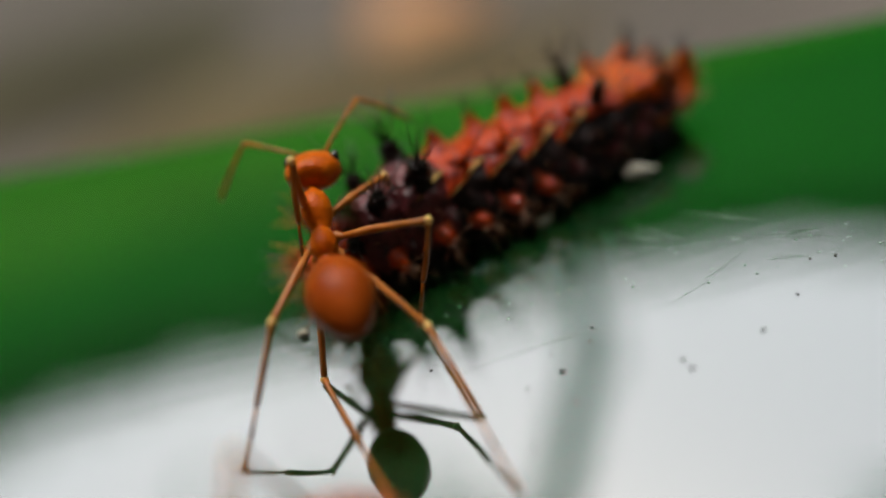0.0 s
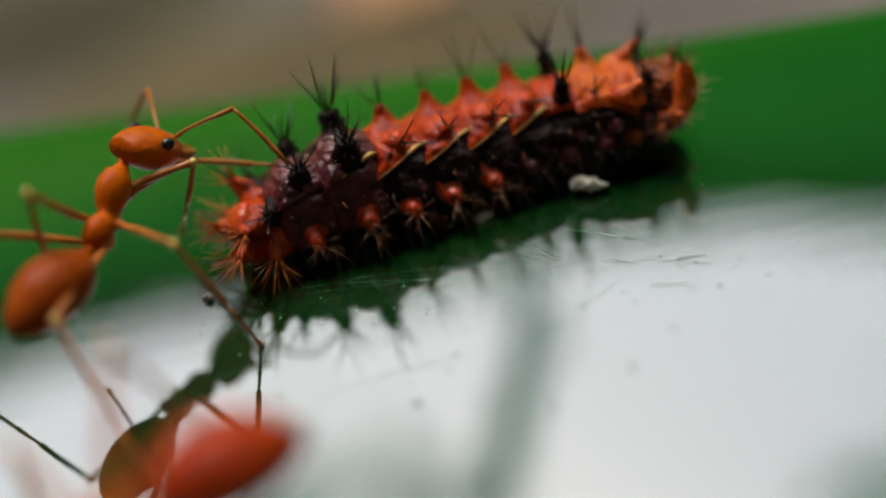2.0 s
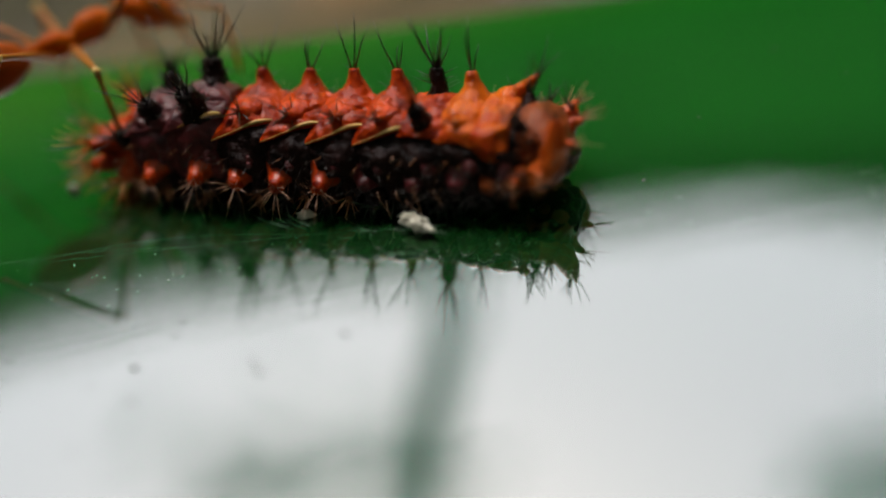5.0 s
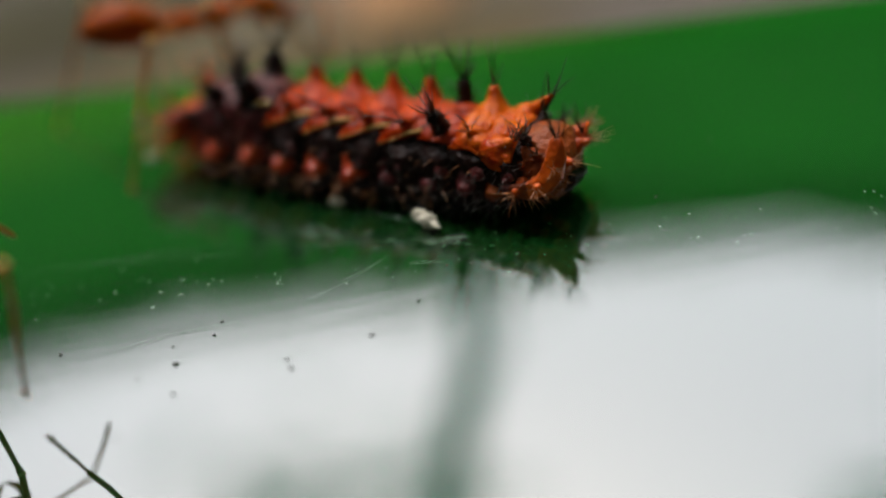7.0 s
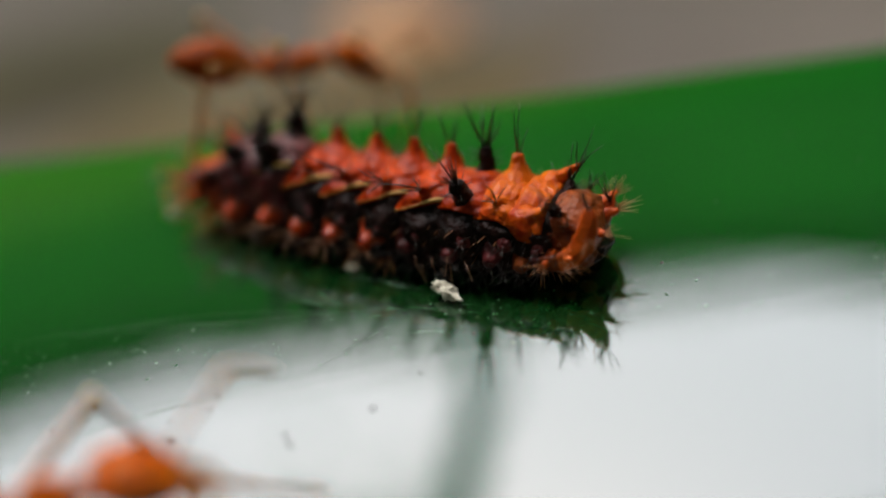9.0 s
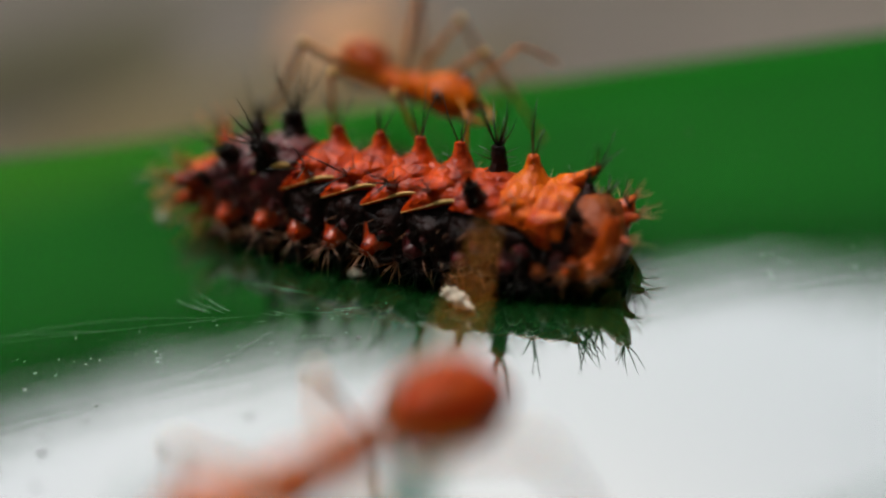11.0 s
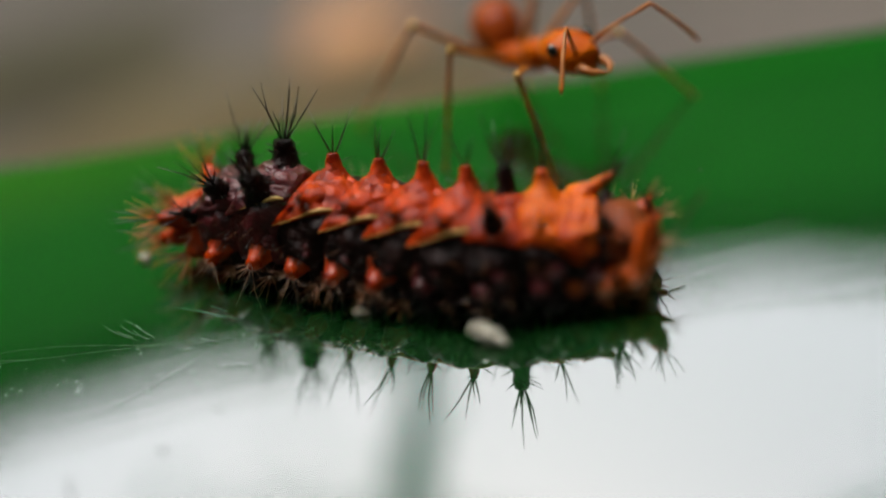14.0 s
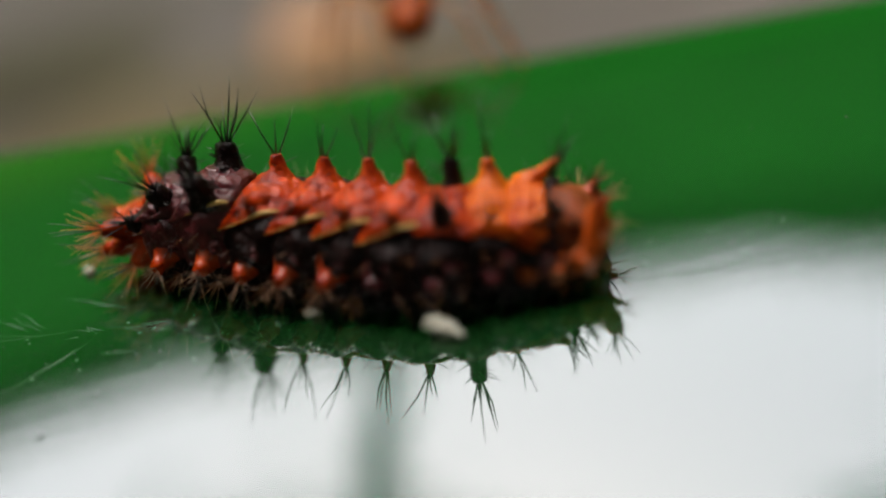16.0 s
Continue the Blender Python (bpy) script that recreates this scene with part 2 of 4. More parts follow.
def build_surroundings():
    b = Build()
    rings = []
    for i in range(40):
        r = 5 + 6000 * (i / 39) ** 3
        rings.append([(r * math.cos(a), r * math.sin(a), -120 + 6 * noise.noise(Vector((r * math.cos(a) * 0.012, r * math.sin(a) * 0.012, 0))))
                      for a in (2 * math.pi * k / 64 for k in range(64))])
    b.grid(rings, caps=False)
    g = new("ground", b.mesh("ground", M_SOIL))
    tagged(g, "brown bare soil far below the leaf", "ground", kind="structure")

    n = 220
    hedge, wall = Build(), Build()
    low, top = [], []
    for k in range(n + 1):
        a = 2 * math.pi * k / n
        left = (math.degrees(a) - 90 + 180) % 360 - 180
        rise = min(1.0, max(0.0, (abs(left) - 50) / 40))
        sag = hedge_sag(left)
        high = 3000 * math.tan(radians(37.45 - sag * (1 - rise) + 42.0 * rise * rise * (3 - 2 * rise))) + 110 * noise.noise(Vector((math.cos(a) * 6, math.sin(a) * 6, 0.4))) + 90 * noise.noise(Vector((math.cos(a) * 19, math.sin(a) * 19, 1.7)))
        low.append((3000 * math.cos(a), 3000 * math.sin(a), -130))
        top.append((3000 * math.cos(a), 3000 * math.sin(a), high))
    ahead = [k for k in range(n + 1) if abs((360 * k / n - 90 + 180) % 360 - 180) <= 62]
    others = list(range(ahead[-1], n)) + list(range(0, ahead[0] + 1))
    hedge.grid([[low[k] for k in ahead], [top[k] for k in ahead]], closed=False)
    # Unseen sides and rear, raised high to keep sky light off the leaf.
    wall.grid([[low[k] for k in others], [top[k] for k in others]], closed=False)
    # Unseen dome cap, added to shut out light from overhead.
    cap = []
    for i in range(14):
        ring = []
        for k in range(n):
            a = 2 * math.pi * k / n
            low = 70 + 4 * noise.noise(Vector((math.cos(a) * 4, math.sin(a) * 4, 2.2)))
            e = radians(low + (89.6 - low) * i / 13)
            ring.append((3050 * math.cos(e) * math.cos(a), 3050 * math.cos(e) * math.sin(a), 3050 * math.sin(e)))
        cap.append(ring)
    c = Build()
    c.grid(cap, caps=False)
    o = new("overhead_block", c.mesh("overhead_block", M_LIGHT_BLOCK))
    tagged(o, "unseen dark dome added to block light from overhead", "backdrop", kind="structure")
    for build, mat, label in ((hedge, M_HEDGE, "wall of green foliage with daylight shining through it"), (wall, M_LIGHT_BLOCK, "unseen dark wall added to block sky light from sides and rear")):
        t = new("backdrop", build.mesh("backdrop", mat))
        tagged(t, label, "backdrop", kind="structure")


build_surroundings()


def build_tree():
    root = thing("tree", "slim dark tree leaning over the leaf with thin hanging stems", "tree")
    b = Build()
    b.tube([(1900, 900, -128), (1920, 900, 500), (1800, 880, 1300), (1200, 850, 2100), (400, 800, 2500)], [62, 52, 44, 40, 30], sides=12)
    part("trunk", b, [M_BARK], root)
    line = [(400, 800, 2500), (-380, 560, 1400), (-150, 200, 520), (-27, 76, 170), (-8.5, 65, 100), (-3.5, 62, 80), (-0.5, 61, 67), (1.6, 60, 55), (3, 59, 44)]
    for aside, thick in ((-2.5, 0.26), (0.1, 0.40), (2.7, 0.24)):       # thin strands that hang down side by side behind the leaf
        w = Build()
        w.tube([(x + aside * min(1.0, 0.2 + z / 140) + 0.5 * math.sin(z * 0.09 + aside), y + 0.4 * aside, z + (4 * abs(aside) if z < 60 else 0)) for x, y, z in line],
               [thick * r for r in (22, 12, 7, 4.0, 3.7, 3.5, 3.4, 3.2, 2.0)], sides=10)
        part("hanging_stem", w, [M_STEM], root, "thin blue-green hanging stem")
    rng = random.Random(5)
    leaf = Build()
    for c in ((-240, 1060, 1235), (-380, 1010, 1150), (-110, 1090, 1320), (640, 1010, 1485), (760, 960, 1530), (400, 800, 2300)):
        for k in range(46):
            p = Vector((rng.gauss(c[0], 62), rng.gauss(c[1], 70), rng.gauss(c[2], 46)))
            d = Vector((rng.uniform(-1, 1), rng.uniform(-1, 1), rng.uniform(-0.6, 0.2))).normalized()
            e = d.cross(Vector((0, 0, 1))).normalized() * rng.uniform(10, 20)
            d *= rng.uniform(35, 70)
            i = len(leaf.v)
            leaf.v += [tuple(p), tuple(p + d * 0.5 + e), tuple(p + d), tuple(p + d * 0.5 - e)]
            leaf.f.append((i, i + 1, i + 2, i + 3))
            leaf.m.append(0)
    part("crown", leaf, [M_CROWN], root, "sparse green leaves")


def build_hedge_leaves():
    rng = random.Random(8)
    leaf = Build()
    for k in range(2600):
        az = rng.uniform(-50, 50)
        el = radians(36.45 - hedge_sag(-az) + rng.gauss(0, 0.8))
        a, r = radians(90 - az), rng.uniform(2850, 2980)
        p = Vector((math.cos(a) * r, math.sin(a) * r, math.tan(el) * r))
        d = Vector((rng.uniform(-1, 1), rng.uniform(-0.4, 0.4), rng.uniform(-1, 1))).normalized()
        e = d.cross(Vector((0, 1, 0))).normalized() * rng.uniform(14, 30)
        d *= rng.uniform(50, 110)
        i = len(leaf.v)
        leaf.v += [tuple(p), tuple(p + d * 0.45 + e), tuple(p + d), tuple(p + d * 0.45 - e)]
        leaf.f.append((i, i + 1, i + 2, i + 3))
        leaf.m.append(0)
    ob = new("foliage", leaf.mesh("foliage", M_HEDGE, smooth=False))
    tagged(ob, "loose green leaves along the top of the foliage wall", "foliage", kind="stuff")


build_hedge_leaves()


build_tree()


def build_dry_leaf(x, y, size, turn):
    root = thing("dry_leaf", "dry pale orange fallen leaf on the soil", "fallen leaf")
    b = Build()
    n = 14
    rows = []
    for i in range(n + 1):
        s = i / n
        w = size * 0.44 * math.sin(math.pi * s) ** 0.8 + 0.2
        rows.append([((s - 0.5) * size, q * w, 3 + 0.25 * size * (q * q) * 0.4 + 3 * math.sin(s * 4)) for q in (-1, -0.5, 0, 0.5, 1)]
                    + [((s - 0.5) * size, q * w, 2.4 + 0.25 * size * (q * q) * 0.4 + 3 * math.sin(s * 4)) for q in (1, 0.5, 0, -0.5, -1)])
    b.grid(rows)
    part("leaf_blade", b, [M_DRY], root)
    for name, pts, rad in (("midrib", [(-0.5 * size, 0, 3.2), (-0.2 * size, 0, 3 + 3 * math.sin(1.2) + 0.1), (0.1 * size, 0, 3 + 3 * math.sin(2.4) + 0.1), (0.46 * size, 0, 3 + 3 * math.sin(3.84) + 0.2)], [0.6, 0.5, 0.4, 0.2]),
                           ("stalk", [(-0.49 * size, 0, 3.1), (-0.62 * size, 1.5, 3.0), (-0.78 * size, 4, 0.9)], [0.7, 0.6, 0.7])):
        v = Build()
        v.tube(pts, rad, sides=8)
        part(name, v, [M_DRY], root)
    root.matrix_basis = pose(x * MM, y * MM, -0.1185, 0, 0, turn)


build_dry_leaf(-1, 300, 50, 40)


def build_litter(name, label, x, y, rx, ry, mat, seed):
    b = Build()
    rows = []
    for i in range(13):
        r = i / 12 + 0.001
        ring = []
        for k in range(40):
            a = 2 * math.pi * k / 40
            w = 1 + 0.25 * noise.noise(Vector((math.cos(a) * 1.5, math.sin(a) * 1.5, seed)))
            ring.append((x + rx * r * w * math.cos(a), y + ry * r * w * math.sin(a), -124 + 13 * (1 - r * r) + 2.0 * noise.noise(Vector((r * 9 * math.cos(a), r * 9 * math.sin(a), seed)))))
        rows.append(ring)
    b.grid(rows)
    ob = new(name, b.mesh(name, mat))
    tagged(ob, label, "ground cover", kind="stuff")


build_litter("leaf_litter", "yellowish brown leaf litter on the soil", -40, 262, 120, 52, M_LITTER, 2.0)
build_litter("moss", "dark olive moss on the soil", -140, 345, 96, 66, M_MOSS, 5.0)


# ---- the caterpillar ----
# centre along the body, half-length, half-width, half-height, height of the axis, skin
SEGMENTS = [(-8.00, 1.25, 1.15, 1.15, 1.35, "red"),
            (-6.30, 1.40, 1.65, 1.60, 1.72, "purple"),
            (-4.50, 1.45, 1.90, 1.78, 1.90, "purple"),
            (-2.60, 1.40, 2.00, 1.46, 1.82, "black"),
            (-0.80, 1.32, 2.02, 1.42, 1.78, "black"),
            (0.85, 1.28, 2.05, 1.38, 1.74, "black"),
            (2.45, 1.24, 2.05, 1.34, 1.70, "black"),
            (3.90, 1.20, 2.02, 1.32, 1.66, "black"),
            (5.20, 1.18, 1.96, 1.28, 1.60, "black"),
            (6.50, 1.25, 1.85, 1.28, 1.46, "black"),
            (7.58, 1.10, 1.55, 1.18, 1.30, "brown")]
SKIN = {"red": M_RED, "brown": M_BROWN, "purple": M_PURPLE, "black": M_BLACK}
crng = random.Random(11)


def bristle(b, start, way, length, mat, thick=0.034):
    w = Vector(way).normalized()
    s = w.orthogonal().normalized() * length * crng.uniform(-0.07, 0.07)
    p = Vector(start)
    b.tube([p - w * 0.06, p + w * length * 0.5 + s, p + w * length], [thick, thick * 0.72, thick * 0.22], mat, sides=5)


HAIR = {}            # bristles, gathered segment by segment and colour by colour
CONE = (2.6, 2.2, 1.5, 1.1, 0.88, 0.72, 0.4)
KNOB = (2.8, 2.4, 1.8, 1.35, 1.1, 0.95, 0.5)
STUB = (3.7, 3.1, 2.1, 1.35, 0.98, 0.8, 0.55)
POST = (2.3, 1.9, 1.35, 1.15, 1.08, 1.02, 0.75)
WIDE = (3.9, 3.3, 2.1, 1.3, 0.92, 0.74, 0.4)


def scolus(parent, base, way, height, fat, skin, hair, hairs, hair_length, spread=0.6, label="", foot=None, thin=0.03, shape=CONE, short=4, curl=(0, 0, 0)):
    """A fleshy spine with a crown of bristles, on one body segment."""
    b, hb = Build(), HAIR.setdefault((parent.name, hair.name), (parent, hair, Build()))[2]
    w = Vector(way).normalized()
    o, c = Vector(base), Vector(curl)
    k = w.orthogonal().normalized() * 0.04
    b.tube([o - w * 0.35, o - w * 0.05, o + w * height * 0.2 + k + c * 0.05, o + w * height * 0.45 + k + c * 0.25, o + w * height * 0.72 + c * 0.6, o + w * height * 0.93 + c * 0.9, o + w * height + c],
           [fat * q for q in shape], 0, sides=14)
    if foot:                    # darker at its foot than at its tip
        b.m = [1 if q < 14 else 2 if q < 56 else 0 for q in range(len(b.m))]
    seed = Vector((parent.location.x / MM, 0, 0))
    for i, v in enumerate(b.v):         # knobbly skin
        q = Vector(v)
        b.v[i] = tuple(q + (q - o - w * w.dot(q - o)) * (0.3 * noise.noise(q * 3.1 + seed) + 0.16 * noise.noise(q * 7.3 + seed)))
    side = w.orthogonal().normalized()
    up = w.cross(side)
    tip = o + w * height * 0.94 + c * 0.93
    first = crng.uniform(0, 6.28)
    for i in range(hairs):
        a = first + 6.283 * i / hairs + crng.uniform(-0.3, 0.3)
        lean = spread * crng.uniform(0.3, 1.15) if i else 0.08
        d = w + (side * math.cos(a) + up * math.sin(a)) * lean
        bristle(hb, tip + (side * math.cos(a) + up * math.sin(a)) * fat * 0.3, d, hair_length * crng.uniform(0.4, 1.3), 0, thin)
    for i in range(short):
        a = crng.uniform(0, 6.28)
        h = crng.uniform(0.2, 0.8)
        d = side * math.cos(a) + up * math.sin(a)
        bristle(hb, o + w * height * h + d * fat * 0.6, d + w * 0.4, hair_length * crng.uniform(0.15, 0.45), 0, thin * 0.65)
    return part("scolus", b, [skin, foot or skin, M_RED if foot else skin], parent, label)


def surface(seg, u, phi, lift=0.0):
    """A point of a segment's skin: u along it from -1 to 1, phi from its ridge in degrees, towards -y."""
    cx, hx, ry, rz, cz, _ = seg
    k = max(0.0, 1 - abs(u) ** 3.2) ** 0.46
    a = radians(phi)
    s, c = math.sin(a), math.cos(a)
    if c < 0:                       # fuller below than above
        s, c = math.copysign(abs(s) ** 0.7, s), -abs(c) ** 0.8
    return Vector((u * hx, -(ry * k + lift) * s, cz + (rz * k + lift) * c))


def segment_body(root, seg, index):
    b = Build()
    rows = []
    for i in range(23):
        u = -0.985 + 1.97 * i / 22
        ring = []
        for j in range(40):
            p = surface(seg, u, 360 * j / 40)
            d = noise.noise(Vector((p.x * 1.3 + index * 7, p.y * 1.3, p.z * 1.3))) * 0.14 + noise.noise(Vector((p.x * 3 + index, p.y * 3, p.z * 3))) * 0.12
            c = Vector((p.x, 0, seg[4]))
            q = c + (p - c) * (1 + d * 0.7)
            if q.z > seg[4]:        # sunk under the shields
                q.z -= (q.z - seg[4]) * 0.1
            q.z = max(q.z, 0.12)
            ring.append(q)
        rows.append(ring)
    b.grid(rows)
    for s in (-1, 1):       # stubby legs that carry it
        b.tube([(0.1, 0.62 * s, 0.75), (0.05, 0.72 * s, 0.3), (0.0, 0.74 * s, 0.0)], [0.34, 0.26, 0.2], 0, sides=8)
    ob = part("body_segment", b, [SKIN[seg[5]]], root, at=(seg[0], 0, 0))
    return ob


def shield_point(seg, x, phi, lift):
    """A point of the back's shields: x along the segment, phi from the ridge in degrees, towards -y."""
    _, hx, ry, rz, cz, _ = seg
    k = 1 - 0.12 * (x / hx) ** 2
    a = radians(phi)
    return Vector((x, -(ry * k + lift) * math.sin(a), cz + (rz * k + lift) * math.cos(a) - 0.22 * (x / hx) ** 2 * max(0.0, math.cos(a * 1.3))))


def tooth(f, left, back, low_a, low_b):
    """Where the slanting left side of a shield lies at a given angle."""
    return left - back * min(1.0, max(0.0, (abs(f) - low_b) / max(1.0, low_a - low_b)))


def plate(parent, seg, skin, low_a, low_b, left=-0.75, back=0.45, right=1.12, lift_a=0.20, lift_b=0.07, lobes=0.0, label=""):
    """A raised shield of wrinkled skin over the back, each lower edge slanting to a pointed corner."""
    b = Build()
    rows = []
    n, m = 22, 48
    for i in range(n + 1):
        s = i / n
        low = low_a + (low_b - low_a) * s + lobes * 40 * math.sin(3 * math.pi * s)
        ring, under = [], []
        for j in range(m + 1):
            phi = -low + 2 * low * j / m
            near = tooth(phi, left, back, low_a, min(low_a, low_b))
            x = near + (right - near) * s
            edge = min(1.0, 5 * min(j / m, 1 - j / m) + 0.12, 4 * min(s, 1 - s) + 0.2)
            lift = lift_a + (lift_b - lift_a) * s
            p = shield_point(seg, x, phi, lift * edge)
            out = (p - Vector((p.x, 0, seg[4]))).normalized()
            q = Vector((p.x + seg[0] * 3, p.y, p.z))
            crease = abs(noise.noise(Vector((q.x * 1.1, q.y * 0.9 + 3, q.z * 2.6))))
            p += out * edge * (0.07 * noise.noise(q * 1.5) + 0.022 * noise.noise(q * 4.6) + 0.026 * noise.noise(q * 8.5) - 0.17 * max(0.0, 0.16 - crease) / 0.16)
            p += out * edge * lobes * (math.cos(6 * math.pi * s) + 0.7 * math.cos(q.y * 5.2 + 0.6))
            ring.append(p)
            under.append(shield_point(seg, x, phi, -0.3))
        rows.append(ring + under[::-1])
    b.grid(rows)
    return part("back_shield", b, [skin], parent, label)


def streak(parent, seg, side, low_a, low_b, width, left=-0.75, back=0.45, right=1.12, from_s=0.0):
    """A pale rim along a shield's lower edge that swells to a drop at its end."""
    b = Build()
    pts, rad = [], []
    for i in range(17):
        f = i / 16
        s = from_s + (0.98 - from_s) * f
        phi = low_a + (low_b - low_a) * s
        near = tooth(phi, left, back, low_a, low_b)
        drop = max(0.0, math.sin(math.pi * min(1.0, max(0.0, (f - 0.48) / 0.54)))) ** 0.8
        pts.append(shield_point(seg, near + (right - near) * s, (phi - 1.0 - 2.2 * drop) * side, 0.03 + 0.02 * drop))
        rad.append(0.014 + width * drop)
    b.tube(pts, rad, sides=8)
    part("pale_streak", b, [M_CREAM], parent, "cream yellow streak")


caterpillar = thing("caterpillar", "black and orange-red caterpillar with bristly spines on the green leaf", "caterpillar")
segment = [segment_body(caterpillar, s, i) for i, s in enumerate(SEGMENTS)]

for i in (3, 4, 5, 6):      # red shields with a saw-tooth edge
    plate(segment[i], SEGMENTS[i], M_ORANGE, 58, 28, label="glossy orange-red shield")
    streak(segment[i], SEGMENTS[i], 1, 58, 28, 0.052)
plate(segment[1], SEGMENTS[1], M_PURPLE, 58, 46, label="glossy dark maroon shield")
plate(segment[2], SEGMENTS[2], M_PURPLE, 60, 32, label="glossy dark maroon shield")
streak(segment[2], SEGMENTS[2], 1, 60, 32, 0.065, from_s=0.3)
plate(segment[7], SEGMENTS[7], M_ORANGE, 40, 47, left=-0.95, back=0.1, right=0.95, label="orange shield")
plate(segment[8], SEGMENTS[8], M_AMBER, 47, 57, back=0.1, right=1.0, lobes=0.045, label="amber orange shield")
plate(segment[9], SEGMENTS[9], M_AMBER, 58, 60, left=-0.95, back=0.1, right=0.5, lobes=0.045, label="amber orange shield")
plate(segment[10], SEGMENTS[10], M_BROWN, 62, 50, back=0.1, right=0.7, label="wrinkled brown shield")
# paired spines on the back: height of the tip, lean outwards, skin
for i, tip, lean, skin, fat in ((1, 3.75, 0.6, M_BLACK, 0.30), (2, 4.3, 0.42, M_BLACK, 0.36), (3, 3.85, 0.42, M_ORANGE, 0.245), (4, 3.78, 0.42, M_ORANGE, 0.245),
                                (5, 3.74, 0.42, M_ORANGE, 0.245), (6, 3.70, 0.42, M_ORANGE, 0.245), (7, 3.7, 0.42, M_BLACK, 0.25), (8, 3.5, 0.45, M_AMBER, 0.24)):
    for side in (-1, 1):
        base = surface(SEGMENTS[i], 0.05, 21 if side < 0 and 3 <= i <= 6 else 27, -0.1)
        base.y *= -side
        h = (tip - base.z) / math.cos(math.atan(lean))
        dark = skin == M_BLACK
        slant, many, size = lean, 10 if dark else 3, fat
        if side < 0 and 3 <= i <= 6:        # this row leans far out
            slant, h, many, size = 1.35, 0.78, 4, 0.17
        if side < 0 and i == 8:
            slant, h, size = 0.8, 0.4, 0.17
        scolus(segment[i], base, (0.05, side * slant, 1), h, size, skin, M_BRISTLE, many, 1.6 if side < 0 else 1.8, label="dark spine" if dark else "orange spine",
               shape=POST if dark else WIDE if side < 0 else STUB, short=26 if i == 2 else 12 if dark else 3, thin=0.037)
for side in (-1, 1):        # the long curved pair, and the pair at the end
    base = surface(SEGMENTS[9], 0.0, 36)
    scolus(segment[9], (base.x, -base.y * side, base.z - 0.15), (0.55, side * 0.1, 0.8), 0.5 if side < 0 else 1.0, 0.2, M_AMBER, M_BRISTLE, 6, 1.2, label="orange spine", shape=WIDE if side < 0 else STUB, curl=(0.3 if side < 0 else 0.5, 0, 0))
    scolus(segment[10], (-0.35, 0.62 * side, 2.2), (0.1, side * 0.5, 1), 0.62, 0.22, M_BLACK, M_BRISTLE, 10, 1.1, label="dark spine", short=10)
    scolus(segment[10], (0.15, 0.9 * side, 1.95), (0.2, side * 0.6, 0.7), 0.4, 0.18, M_BROWN, M_BRISTLE, 5, 0.7)
    scolus(segment[10], (-0.3, 1.15 * side, 1.75), (0.0, side * 0.8, 0.4), 0.35, 0.2, M_BROWN, M_BRISTLE, 5, 0.6)
    rim = Build()
    tall = 0.9 if side < 0 else 0.35
    rim.tube([(-1.3, 1.72 * side, 1.15), (-0.6, 1.76 * side, 1.05), (0.05, 1.68 * side, 1.08), (0.5, 1.48 * side, 1.25), (0.8, 1.2 * side, 1.6), (0.95, 1.02 * side, 1.35 + 0.9 * tall),
              (1.02, 0.96 * side, 1.35 + 1.5 * tall), (1.06, 0.94 * side, 1.35 + 1.7 * tall)], [0.16, 0.30, 0.36, 0.41, 0.42, 0.36, 0.25, 0.12], sides=16)
    for i, v in enumerate(rim.v):
        q = Vector(v)
        rim.v[i] = tuple(q + Vector((0.3, side, 0.3)) * (0.26 * noise.noise(q * 2.6) + 0.2 * noise.noise(q * 5.5) + 0.08 * noise.noise(q * 11)))
    rim.m = [1 if q < 16 else 2 if q < 32 else 0 for q in range(len(rim.m))]
    part("flank_fold", rim, [M_FOLD, M_PURPLE, M_BROWN], segment[10], "orange fold at the end of the body")
    for x, y, z, way in ((0.35, 1.55, 1.3, (0.3, 1, 0.2)), (0.75, 1.25, 1.75, (0.7, 0.7, 0.5)), (-0.3, 1.72, 1.2, (-0.1, 1, 0.1)), (0.95, 0.6, 1.6, (1, 0.3, 0.4))):
        scolus(segment[10], (x, y * side, z), (way[0], way[1] * side, way[2]), 0.5, 0.15, M_FOLD, M_PALE, 9, 0.75, 0.9, thin=0.015, short=4)
    dark_hair = HAIR.setdefault((segment[10].name, M_BRISTLE.name), (segment[10], M_BRISTLE, Build()))[2]
    fair_hair = HAIR.setdefault((segment[10].name, M_PALE.name), (segment[10], M_PALE, Build()))[2]
    for k in range(7):
        bristle(dark_hair, (1.03, 0.95 * side, 1.35 + 1.55 * tall), (crng.uniform(-0.5, 0.7), crng.uniform(-0.4, 0.4), 1), crng.uniform(0.7, 1.5), 0, 0.027)
    for k in range(14):     # pale fringe that hangs from the fold
        f = k / 13
        bristle(fair_hair, (-0.7 + 1.7 * f, (1.8 - 0.6 * f * f) * side, 0.85 + 0.8 * f * f), (0.15 + 1.1 * f, side * crng.uniform(0.2, 0.7), -1 + 1.1 * f), crng.uniform(0.35, 0.75) + 0.5 * f, 0, 0.016)
stump = Build()
stump.blob((0.1, 0, 0.72), (1.08, 1.5, 0.74), 0, rough=0.25, nu=18, nv=26, seed=4.0)
stump.v = [(x, y, max(0.0, z)) for x, y, z in stump.v]
part("claspers", stump, [M_BLACK], segment[10], "black claspers under the end of the body")
